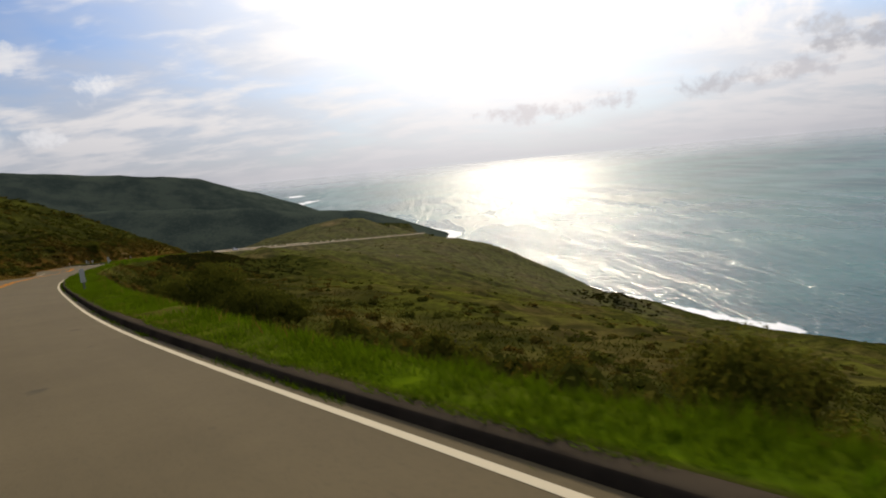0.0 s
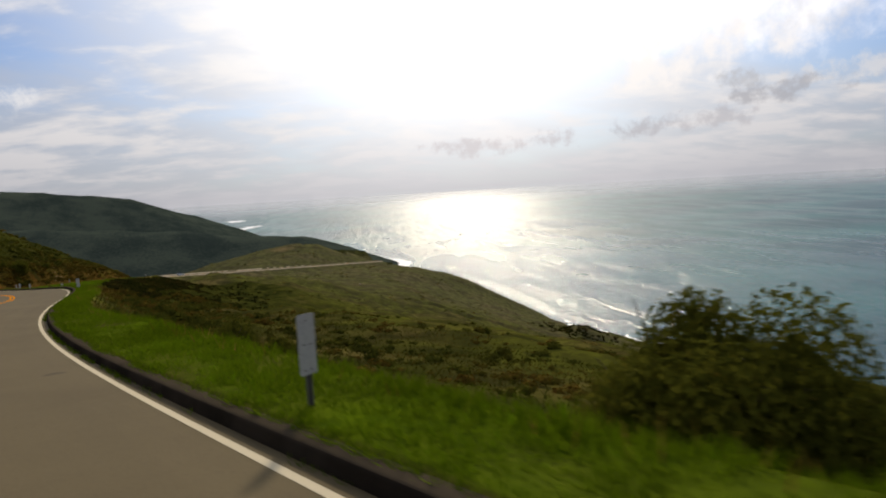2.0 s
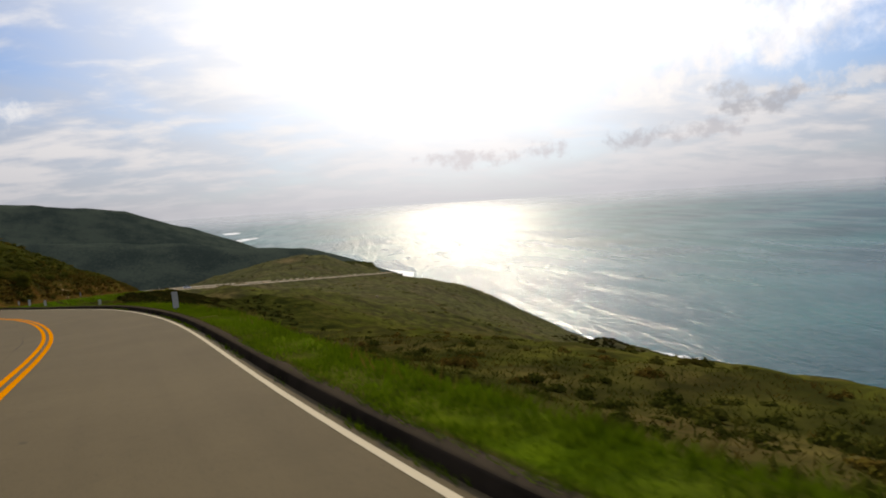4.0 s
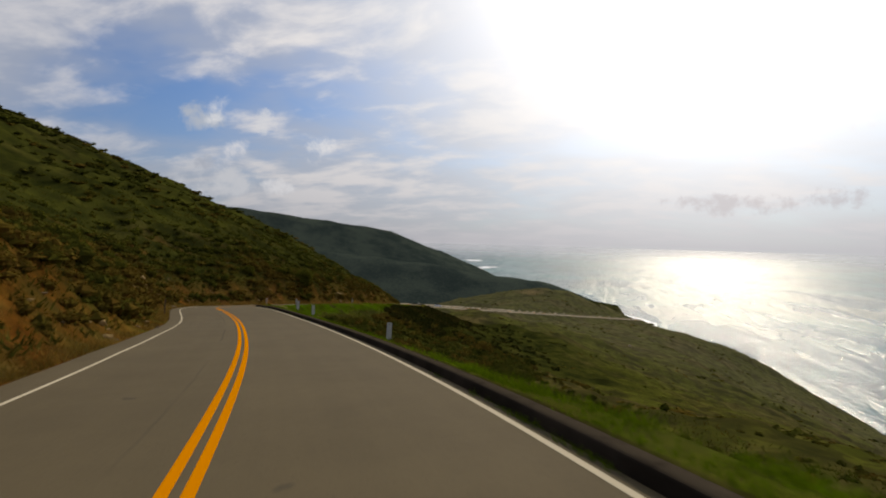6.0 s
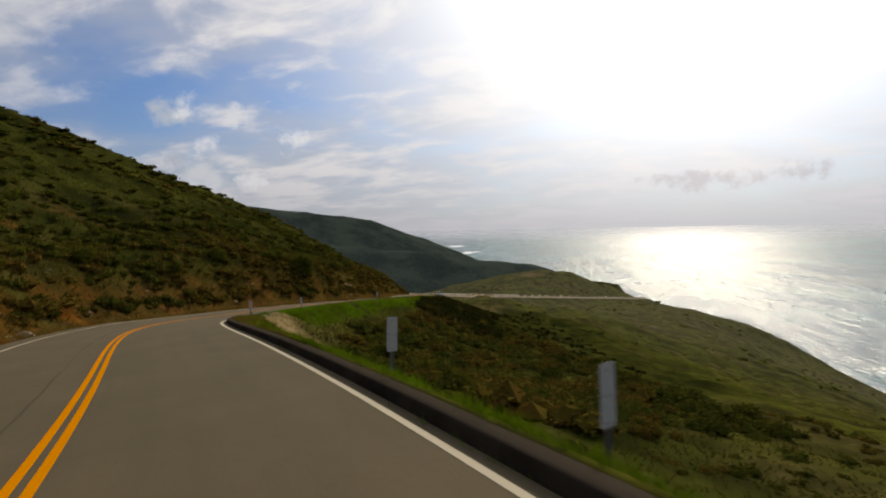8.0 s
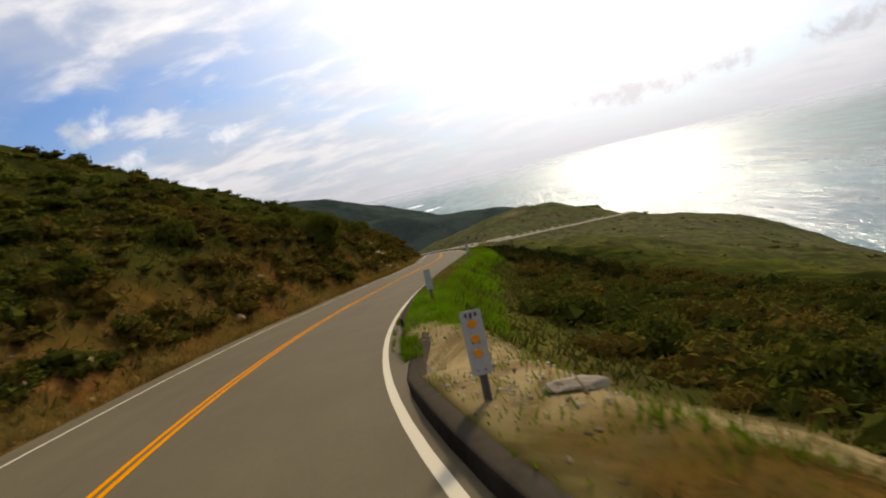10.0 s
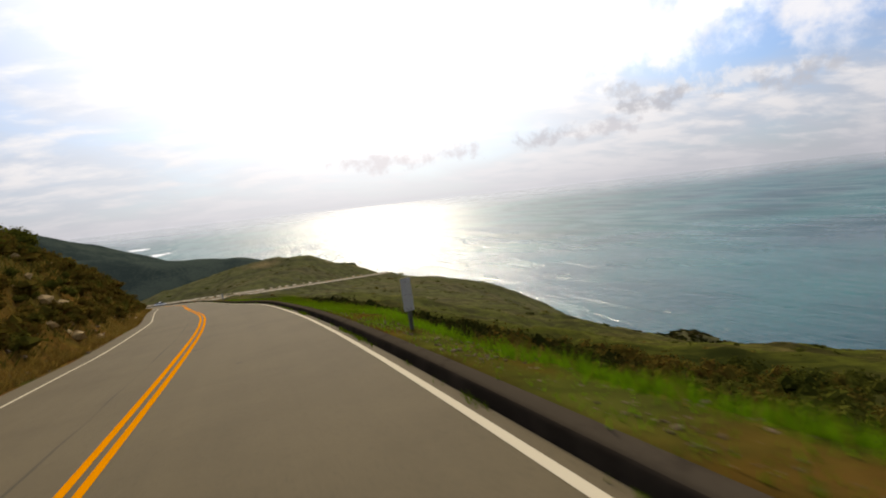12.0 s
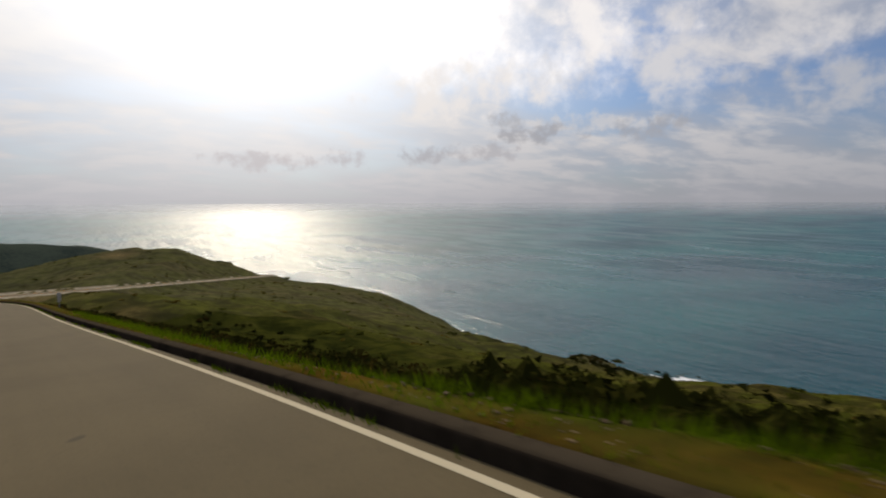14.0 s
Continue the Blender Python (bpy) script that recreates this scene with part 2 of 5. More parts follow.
def sea_material():
    m, n, b = material("sea_water")
    p = place(n)
    at = n.add("ShaderNodeVertexColor", layer_name="foam")
    turn = n.add("ShaderNodeVectorRotate", rotation_type="Z_AXIS")
    n.link(p, turn.inputs["Vector"])
    turn.inputs["Angle"].default_value = radians(-4)
    w = turn.outputs[0]                                   # across and along the crests
    swell = n.noise(n.scale(w, (0.034, 0.007, 0)), 1.0, 5, 0.58, 0.5)
    chop = n.noise(n.scale(w, (0.11, 0.075, 0)), 1.0, 5, 0.65, 0.4)
    shoal = n.noise(n.scale(p, (0.0025, 0.004, 0)), 1.0, 4, 0.5)
    c = n.mix(n.ramp(shoal, 0.35, 0.65), (0.002, 0.056, 0.072), (0.006, 0.108, 0.112))
    lace = n.ramp(n.math("MULTIPLY_ADD", n.noise(n.scale(w, (0.09, 0.03, 0)), 1.0, 6, 0.7, 1.2), 0.9, n.math("MULTIPLY", at.outputs[0], 1.0)), 0.82, 1.0)
    n.link(n.mix(lace, c, (0.85, 0.87, 0.88)), b.inputs["Base Color"])
    wind = n.noise(n.scale(w, (0.012, 0.0035, 0)), 1.0, 5, 0.6, 0.8)
    n.put(b.inputs["Roughness"], n.math("MULTIPLY_ADD", lace, 0.4, n.math("MULTIPLY_ADD", n.math("MULTIPLY", n.math("SUBTRACT", n.ramp(wind, 0.36, 0.64), 0.5), n.math("MULTIPLY_ADD", n.ramp(n.vmath("LENGTH", p), 900.0, 3500.0), -0.10, 0.18)), 1.0, n.math("MULTIPLY_ADD", n.ramp(n.vmath("LENGTH", p), 500.0, 1900.0), 0.22, 0.13))))
    b.inputs["IOR"].default_value = 1.33
    b.inputs["Specular IOR Level"].default_value = 0.38
    k = n.add("ShaderNodeBump")
    k.inputs["Distance"].default_value = 7.0
    n.link(n.math("MULTIPLY_ADD", n.ramp(n.vmath("LENGTH", p), 900.0, 3200.0), -0.58, 0.74), k.inputs["Strength"])
    n.link(n.math("MULTIPLY_ADD", chop, 0.38, swell), k.inputs["Height"])
    n.link(k.outputs[0], b.inputs["Normal"])
    # stand-in for distance haze: far out the water fades to clear, showing the sky behind it
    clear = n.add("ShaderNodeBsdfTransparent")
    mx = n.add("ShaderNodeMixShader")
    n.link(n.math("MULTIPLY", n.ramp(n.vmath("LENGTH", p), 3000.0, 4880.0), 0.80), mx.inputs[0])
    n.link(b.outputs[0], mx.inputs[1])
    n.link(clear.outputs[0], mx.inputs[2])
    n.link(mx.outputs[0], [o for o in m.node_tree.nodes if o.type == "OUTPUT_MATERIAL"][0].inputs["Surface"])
    return m


ASPHALT = asphalt_material()
WHITE = paint_material("white_paint", (0.52, 0.46, 0.33), (0.20, 0.18, 0.14))
YELLOW = paint_material("yellow_paint", (0.60, 0.205, 0.0), (0.33, 0.12, 0.003))


def kerb_material():
    """Dark asphalt kerb, patchy grey-brown on its upward faces."""
    m = mottled("kerb_asphalt", (0.016, 0.013, 0.010), (0.040, 0.032, 0.024), 0.95, 1.2, 40.0, 0.6, 0.0)
    n = Nodes(m.node_tree)
    b = m.node_tree.nodes["Principled BSDF"]
    old = b.inputs["Base Color"].links[0].from_socket
    sp = n.add("ShaderNodeSeparateXYZ")
    n.link(n.add("ShaderNodeNewGeometry").outputs["True Normal"], sp.inputs[0])
    pale_top = n.math("MULTIPLY", n.ramp(sp.outputs[2], 0.70, 0.93), n.ramp(n.noise(place(n), 2.6, 6, 0.7), 0.22, 0.5))
    n.link(n.mix(pale_top, old, (0.056, 0.045, 0.031)), b.inputs["Base Color"])
    return m


KERB = kerb_material()
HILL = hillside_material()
SEA = sea_material()

# ---- the road as a curve: bend, fall and bank along its right-hand edge line ----
BEND = [0.0485, 0.0312, 0.0131, -0.0013, -0.0068, -0.0039, -0.0002, -0.005, -0.011, -0.0128, -0.0055, 0.0072, 0.0113, 0.0071, 0.0055, 0.0052, 0.0021, 0.0034, 0.0084, 0.0037, -0.0115,
        -0.026, -0.0293, -0.0225, -0.0133, -0.0025, 0.0031, 0.0027, 0.0031, 0.0043, 0.0042, 0.0037, 0.0017, -0.0009, -0.002, -0.0008, 0.0015, 0.004, 0.0065, 0.0091, 0.0116, 0.0142]
FALL = [-0.164, -0.141, -0.117, -0.092, -0.086, -0.086, -0.097, -0.089, -0.083, -0.087, -0.091, -0.09, -0.094, -0.094, -0.108, -0.106, -0.103, -0.102, -0.087, -0.086, -0.11,
        -0.136, -0.139, -0.111, -0.096, -0.098, -0.106, -0.114, -0.123, -0.118, -0.129, -0.135, -0.129, -0.124, -0.123, -0.124, -0.126, -0.125, -0.122, -0.116, -0.11, -0.105]
BANK = [-0.018, 0.012, 0.041, 0.071, 0.094, 0.102, 0.097, 0.094, 0.091, 0.081, 0.056, 0.014, -0.019, -0.02, -0.011, -0.001, -0.006, -0.018, -0.029, -0.024, -0.012,
        -0.003, 0.009, -0.012, -0.027, -0.046, -0.047, -0.048, -0.048, -0.036, -0.026, -0.022, -0.009, 0.009, 0.024, 0.035, 0.04, 0.041, 0.039, 0.036, 0.032, 0.028]
LANE, WIDE = 3.34, 6.40


def road_curve():
    s = np.arange(-14, 273, 1.0)
    bend = np.interp(s, -14 + 7.0 * np.arange(42), BEND)
    fall = np.interp(s, -14 + 7.0 * np.arange(42), FALL)
    head = 0.2768 + np.r_[0, np.cumsum((bend[1:] + bend[:-1]) / 2)]
    step = lambda v: np.r_[0, np.cumsum((v[1:] + v[:-1]) / 2)]
    xyz = np.stack([step(-np.sin(head)), step(np.cos(head)), step(fall)], -1)
    xyz -= xyz[14]
    bank = np.interp(s, -14 + 7.0 * np.arange(42), BANK)
    # behind the start, a steady bend uphill
    back = np.arange(-60, -14)
    h0 = head[0] + 0.01 * (back + 14)
    pre = np.stack([np.cumsum((np.sin(h0))[::-1])[::-1], -np.cumsum(np.cos(h0)[::-1])[::-1], -0.1 * (back + 14.0)], -1) + xyz[0]
    # round the head of the gully to the far stretch, which runs straight out to the point
    a, b = np.array([-135.4, 342.2, -43.5]), np.array([-25.0, 527.0, -68.0])
    p0, d0 = xyz[-1], np.array([-math.sin(head[-1]), math.cos(head[-1]), -0.11])
    d1 = (b - a) / np.linalg.norm((b - a)[:2])
    u = np.linspace(0, 1, 110)[1:, None]
    span = 108.0
    joint = (2 * u**3 - 3 * u**2 + 1) * p0 + (u**3 - 2 * u**2 + u) * d0 * span + (3 * u**2 - 2 * u**3) * a + (u**3 - u**2) * d1 * span
    far = a + (b - a) * np.linspace(0, 1, 216)[1:, None]
    hb = math.atan2(-d1[0], d1[1]) + 0.045 * np.arange(1, 45)
    tail = b + np.stack([np.cumsum(-np.sin(hb)), np.cumsum(np.cos(hb)), -0.1 * np.arange(1, 45)], -1)
    pts = np.concatenate([pre, xyz, joint, far, tail])
    d = np.gradient(pts[:, :2], axis=0)
    hd = np.unwrap(np.arctan2(-d[:, 0], d[:, 1]))
    bk = np.r_[np.full(len(pre), bank[0]), bank, np.full(len(joint) + len(far) + len(tail), 0.0)]
    return pts, hd, bk, -60 + np.arange(len(pts))


RP, RH, RB, RS = road_curve()


def beside(l, dz=0.0, lo=0, hi=None):
    """Points at l metres to the left of the edge line, on the banked road plane."""
    l = np.broadcast_to(l, RS.shape)
    return np.stack([RP[:, 0] - np.cos(RH) * l, RP[:, 1] - np.sin(RH) * l, RP[:, 2] + RB * np.clip(l, -0.9, WIDE + 0.6) + dz], -1)[lo:hi]


def smooth(x, lo, hi):
    u = np.clip((x - lo) / (hi - lo), 0, 1)
    return u * u * (3 - 2 * u)


# ---- the lie of the land ----
SEA_Z = -165.0
LAND = [
    [52, 40, 29, 17, 1, -19, -40, -63, -84, -103],
    [34, 21, 10, -2, -16, -37, -59, -81, -102, -120],
    [17, 3, -11, -19, -37, -56, -75, -96, -115, -133],
    [1, -11, -27, -41, -53, -75, -87, -106, -126, -143],
    [-38, -30, -39, -55, -72, -91, -103, -118, -136, -154],
    [-78, -44, -47, -61, -85, -108, -123, -137, -153, -167],
    [-104, -55, -54, -66, -92, -110, -130, -156, -174, -185],
    [-116, -62, -51, -68, -85, -113, -146, -173, -189, -199],
    [-128, -92, -70, -83, -102, -132, -166, -185, -195, -205],
    [-150, -140, -128, -132, -152, -175, -190, -198, -202, -213],
]


def cubic(u):
    return np.stack([-u**3 / 2 + u**2 - u / 2, 1.5 * u**3 - 2.5 * u**2 + 1, -1.5 * u**3 + 2 * u**2 + u / 2, u**3 / 2 - u**2 / 2])


def coarse(x, y):
    """The broad seaward slope, bent smoothly through a wide lattice."""
    g = np.pad(np.array(LAND, float), 1, mode="edge")
    fx, fy = np.clip((x + 200) / 62, 0, 8.999), np.clip((y + 60) / 80, 0, 8.999)
    ix, iy = fx.astype(int), fy.astype(int)
    wx, wy = cubic(fx - ix), cubic(fy - iy)
    z = 0.0
    for a in range(4):
        for b in range(4):
            z = z + wy[a] * wx[b] * g[iy + a, ix + b]
    out = np.maximum(np.maximum(-200 - x, x - 358), 0) * 0.35 + np.maximum(y - 660, 0) * 0.4 + np.maximum(-60 - y, 0) * 0.0
    return z - out


def waves(x, y, size, seed):
    """Smooth pseudo-random relief, about -1 to 1."""
    r = np.random.RandomState(seed)
    z = 0.0
    for k in range(7):
        a, ph = r.uniform(0, 6.28), r.uniform(0, 6.28)
        f = 6.28 / (size * r.uniform(0.6, 1.6))
        z = z + np.sin((x * math.cos(a) + y * math.sin(a)) * f + ph + 1.3 * np.sin((x * math.sin(a) - y * math.cos(a)) * f * 0.7 + ph * 2))
    return z / 4.0


def ridge(x, y, nodes, slope, rounding):
    """A crest line with sides that fall away."""
    best = np.full(x.shape, -1e9)
    for (x0, y0, z0), (x1, y1, z1) in zip(nodes[:-1], nodes[1:]):
        dx, dy = x1 - x0, y1 - y0
        u = np.clip(((x - x0) * dx + (y - y0) * dy) / (dx * dx + dy * dy), 0, 1)
        d = np.hypot(x - x0 - u * dx, y - y0 - u * dy)
        best = np.maximum(best, z0 + u * (z1 - z0) - slope * (np.sqrt(d * d + rounding * rounding) - rounding))
    return best


def nearest(x, y):
    """Along and across the road for each place: the running metre, metres to the left, and the edge's height."""
    i = np.zeros(x.shape, int)
    for k in range(0, len(x), 8000):
        d = (x[k:k + 8000, None] - RP[None, ::2, 0]) ** 2 + (y[k:k + 8000, None] - RP[None, ::2, 1]) ** 2
        i[k:k + 8000] = d.argmin(1) * 2
    vx, vy = x - RP[i, 0], y - RP[i, 1]
    l = -(vx * np.cos(RH[i]) + vy * np.sin(RH[i]))
    along = -vx * np.sin(RH[i]) + vy * np.cos(RH[i])
    dist = np.hypot(vx, vy)
    l = np.where(np.abs(along) > 3, np.sign(l + 1e-9) * dist, l)
    s = RS[i] + along
    return s, l, RP[i, 2] + np.clip(along, -2, 2) * np.gradient(RP[:, 2])[i], RB[i]


def verge_width(s):
    return np.interp(s, [0, 8, 14, 22, 26, 31, 40, 50, 57, 66, 75, 86, 120, 130, 138, 141, 150, 155, 163, 170, 175, 178, 184, 188, 193, 197, 200, 203, 215, 240, 330],
                     [0.95, 1.3, 1.55, 1.65, 1.65, 2.0, 2.3, 1.3, 1.3, 1.5, 1.2, 0.85, 0.85, 1.05, 1.45, 1.65, 1.3, 1.35, 1.4, 1.3, 1.9, 2.4, 2.4, 1.9, 1.45, 1.05, 0.75, 0.55, 0.7, 0.9, 1.8])


def kerb_rise(s):
    return np.interp(s, [4, 12], [0.62, 1.0]) * (1 - np.exp(-np.abs((s - 142.6) / 1.5) ** 4))


def verge_fall(s):
    return np.interp(s, [0, 45, 120, 134, 142, 158, 170, 184, 192, 215, 330], [1.0, 1.0, 0.9, 0.95, 0.8, 0.8, 1.0, 1.0, 0.66, 0.66, 0.8])


def left_rise(s):
    return np.interp(s, [-60, 0, 60, 100, 140, 170, 205, 240, 270, 330], [0.3, 0.35, 0.505, 0.54, 0.49, 0.485, 0.495, 0.487, 0.445, 0.35])


def land(x, y):
    """Height of the ground anywhere."""
    shape = x.shape
    x, y = x.ravel().astype(float), y.ravel().astype(float)
    z = coarse(x, y) + 1.6 * waves(x, y, 70, 3) * smooth(y, 60, 200) + 0.7 * waves(x, y, 22, 5) + 0.35 * waves(x, y, 7, 6) - 11.0 * np.exp(-((x - 122) ** 2 + (y - 468) ** 2) / 2180.0)
    # a brushy hump on the brow of the sea cliff
    z = np.maximum(z, ridge(x, y, ((108, 360, -110), (119, 380, -107), (130, 396, -113)), 0.62, 9.0) + 0.8 * waves(x, y, 7, 6))
    # the knoll above the far stretch of road
    knoll = ridge(x, y, ((-166, 505, -66), (-138, 515, -52.5), (-112, 526, -47.5), (-94, 534, -45.5), (-62, 543, -54.5), (-46, 547, -62.5), (-32, 551, -72)), 0.30, 26.0) - 1.1 * np.maximum(x + 40, 0) - 0.6 * np.maximum(470 - y, 0) * smooth(x, -120, -80)
    z = np.maximum(z, knoll + 0.5 * waves(x, y, 22, 5) + 0.3 * waves(x, y, 7, 6))
    far = np.maximum(ridge(x, y, ((-900, 860, -10), (-520, 1050, -45), (-330, 1120, -72), (-203, 1182, -86), (-120, 1210, -122), (-40, 1240, -175)), 0.42, 30.0),
                     ridge(x, y, ((-1900, 1200, 150), (-1260, 1553, 88), (-1097, 1672, 62), (-849, 1810, 28), (-673, 1882, -42), (-533, 1927, -106), (-440, 1960, -170)), 0.45, 30.0))
    far = np.maximum(far, ridge(x, y, ((-1700, 2900, -60), (-1050, 3250, -128), (-900, 3420, -160), (-800, 3480, -172)), 0.3, 20.0))
    far = far + 4 * waves(x, y, 260, 8) * smooth(y, 600, 900)
    z = np.maximum(z, np.where((x < -150) | (y > 600), far, -1e9))
    near = (x > -420) & (x < 160) & (y > -90) & (y < 600)
    s, l, e, b = (np.full(x.shape, v, float) for v in (0, 999.0, 0, 0))
    s[near], l[near], e[near], b[near] = nearest(x[near], y[near])
    # right-hand side: verge, then a fall that melts into the broad slope
    r = -l
    wv = verge_width(s)
    sunk = 0.75 * smooth(s, 78, 90) * (1 - smooth(s, 118, 128))
    side = e - 0.45 * b + 0.166 * kerb_rise(s) - (0.08 + 0.16 * smooth(s, 160, 171) * (1 - smooth(s, 187, 195))) * np.clip(r - 0.5, 0, wv) - sunk * smooth(r, 0.45, 1.5) - verge_fall(s) * (np.sqrt(np.clip(r - wv, 0, 1.7) ** 2 + 0.04) - 0.2) - 0.46 * np.clip(r - wv - 1.7, 0, 4) - 0.33 * np.maximum(r - wv - 5.7, 0)
    k = smooth(r, wv + 3, wv + 34)
    right = side * (1 - k) + (z - 2.2 * (1 - smooth(s, 280, 320))) * k
    right = np.where(s > 340, np.minimum(right, e - 0.1 - 0.12 * r), right)
    # left-hand side: gutter, cut bank, hillside
    q = l - WIDE - 0.7
    m = left_rise(s)
    bank_h = (2.4 + 1.3 * smooth(s, 146, 166) * (1 - smooth(s, 225, 255))) * smooth(s, 20, 80) * (1 - 0.4 * smooth(s, 235, 270))
    lift = np.where(q < 0, 0, bank_h * smooth(q, 0.3, 3.6) + m * np.maximum(q - 1.5, 0) * smooth(q, 1.5, 5) - 0.0018 * np.clip(q - 25, 0, 130) ** 2 * m)
    lift = lift + (0.16 * waves(x, y, 2.6, 14) + 0.45 * waves(x, y, 9, 11) + 1.1 * waves(x, y, 26, 12)) * smooth(q, 1, 14)
    left = e + WIDE * b + lift
    fade = smooth(s, 285, 345)
    cut = np.where(z > e, np.minimum(e + 0.46 * np.maximum(q, 0), z), e + (z - e) * smooth(q, 0, 12))
    left = left * (1 - fade) + cut * fade
    out = np.where(l < -0.32, right, np.where(l > WIDE + 0.6, left, e + b * np.clip(l, -0.9, WIDE)))
    out = np.where(near & (np.abs(l) < 400), out, z)
    # inland the hills go on as a high plateau
    inland = 105 - 225 * smooth(y, 60, 280) - 500 * (1 - smooth(-x, 300, 430)) - 300 * smooth(y, 420, 640) + 9 * waves(x, y, 190, 41)
    out = np.maximum(out, inland)
    return out.reshape(shape), s.reshape(shape), l.reshape(shape)


def spread(lo, hi, f0, f1, fine, grow):
    """Grid lines, close together between f0 and f1 and wider outwards."""
    mid = list(np.arange(f0, f1 + 1e-6, fine))
    a, step = [], fine
    v = f0
    while v > lo:
        step = min(step * grow, 60)
        v -= step
        a.append(v)
    c, step, v = [], fine, f1
    while v < hi:
        step = min(step * grow, 60)
        v += step
        c.append(v)
    return np.array(a[::-1] + mid + c)


def sheet_mesh(name, X, Y, Z, mat, colours=None, layer="cover"):
    """A grid of quads from 2D arrays, with an optional colour layer."""
    ny, nx = X.shape
    me = bpy.data.meshes.new(name)
    v = np.stack([X, Y, Z], -1).reshape(-1, 3)
    i = np.arange(ny * nx).reshape(ny, nx)
    f = np.stack([i[:-1, :-1], i[:-1, 1:], i[1:, 1:], i[1:, :-1]], -1).reshape(-1, 4)
    me.vertices.add(len(v))
    me.vertices.foreach_set("co", v.ravel())
    me.loops.add(f.size)
    me.loops.foreach_set("vertex_index", f.ravel().astype(np.int32))
    me.polygons.add(len(f))
    me.polygons.foreach_set("loop_start", np.arange(0, f.size, 4, dtype=np.int32))
    me.update(calc_edges=True)
    me.polygons.foreach_set("use_smooth", np.ones(len(f), bool))
    if colours is not None:
        at = me.color_attributes.new(layer, "FLOAT_COLOR", "POINT")
        at.data.foreach_set("color", colours.reshape(-1, 4).ravel())
    me.materials.append(mat)
    me.validate()
    return new(name, me)


def cover(X, Y, s, l):
    """Where lush grass, bare dirt and dark chaparral grow, and where the far ridges get their painted haze."""
    r, q, wv = -l, l - WIDE, verge_width(s)
    slant = s + 0.9 * np.clip(r - 0.8, 0, 5)
    meadow = smooth(slant, 146, 151) * (1 - 0.6 * smooth(s, 162, 170)) * (1 - smooth(s, 186, 194))
    bare = 0.3 * smooth(s, 45, 60) * (1 - smooth(s, 140, 150)) + 1.0 * smooth(s, 148, 158) * (1 - 0.55 * smooth(s, 173, 181) * (1 - smooth(s, 189, 195))) + 0.6 * (1 - smooth(s, 16, 24)) * smooth(s, 8, 12)
    late = smooth(s, 148, 158)
    inner = 1 - smooth(r, (0.30 + 0.20 * late) * wv + 0.40, (0.50 + 0.18 * late) * wv + 0.50)
    gap = 1 - np.clip(bare, 0, 1) * (0.75 + 0.13 * late) * inner
    grass = smooth(r, 0.40, 0.50) * (1 - smooth(r, wv + 0.05 + 1.1 * meadow, wv + 0.4 + 1.7 * meadow)) * gap
    grass = grass * (1 - 0.94 * smooth(s, 121, 128) * (1 - smooth(slant, 144.5, 147))) * (1 - 0.7 * np.exp(-(((s - 100) / 18.0) ** 2))) * np.where(s > 300, 0.25, 1)
    grass = grass + 0.55 * np.exp(-(((s - 137.4) / 0.7) ** 2)) * smooth(r, 0.7, 1.0) * (1 - smooth(r, 2.0, 2.6))
    grass = np.clip(grass * (0.72 + 0.4 * waves(X, Y, 7, 21) + 0.4 * waves(X, Y, 2.1, 25)), 0, 1)
    rusty = smooth(s, 50, 70) * (1 - smooth(s, 118, 130))
    dirt = smooth(q, 0, 0.8) * (1 - smooth(q, 2.2 + 2.5 * rusty, 5.0 + 5.0 * rusty)) * np.clip(0.58 + 0.5 * waves(X, Y, 5, 22) + 0.3 * waves(X, Y, 1.7, 26), 0, 1)
    scar = 0.8 * smooth(q, 4, 7) * (1 - smooth(q, 12, 20)) * smooth(waves(X, Y, 9, 29) + 0.5 * waves(X, Y, 3, 30), 0.45, 0.95) * smooth(s, 55, 80) * (1 - smooth(s, 190, 215))
    orange = np.exp(-np.abs((s - 130.5) / 8.2) ** 5) * smooth(r, 0.5, 0.8) * (1 - smooth(r, 3, 6)) * np.clip(0.75 + 0.5 * waves(X, Y, 2.3, 27), 0, 1)
    strewn = (0.38 + 0.12 * late) * np.clip(bare, 0, 1) * inner * np.clip(0.6 + waves(X, Y, 2.2, 28), 0, 1) * (r > 0.4)
    dirt = np.clip(np.maximum(np.maximum(dirt, scar), np.maximum(orange, strewn)), 0, 1)
    dirt = dirt * (1 - smooth(s, 300, 330))
    pale = np.exp(-np.abs((slant - 142.4) / 3.9) ** 6) * smooth(r, 0.40, 0.6) * (1 - smooth(r, 5.0, 6.6)) * np.clip(1.0 + 0.3 * waves(X, Y, 2.0, 33), 0, 1)
    pale = np.maximum(pale, 0.10 * dirt * (q > 0) * smooth(s, 136, 150))
    pale = np.maximum(pale, 0.75 * np.exp(-((X + 112) / 9.0) ** 2 - ((Y - 514) / 4.5) ** 2))
    pale = np.maximum(pale, 0.6 * np.exp(-((X + 130) / 12.0) ** 2 - ((Y - 356) / 7.0) ** 2))
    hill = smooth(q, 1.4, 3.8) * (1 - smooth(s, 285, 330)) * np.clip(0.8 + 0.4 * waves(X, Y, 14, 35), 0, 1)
    # past s 180 the ground is darkened as well, backlit shade in its colour
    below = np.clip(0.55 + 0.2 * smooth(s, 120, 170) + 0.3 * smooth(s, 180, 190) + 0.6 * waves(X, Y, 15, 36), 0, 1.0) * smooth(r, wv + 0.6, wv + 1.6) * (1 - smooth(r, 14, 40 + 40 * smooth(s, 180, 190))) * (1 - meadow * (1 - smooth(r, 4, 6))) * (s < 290)
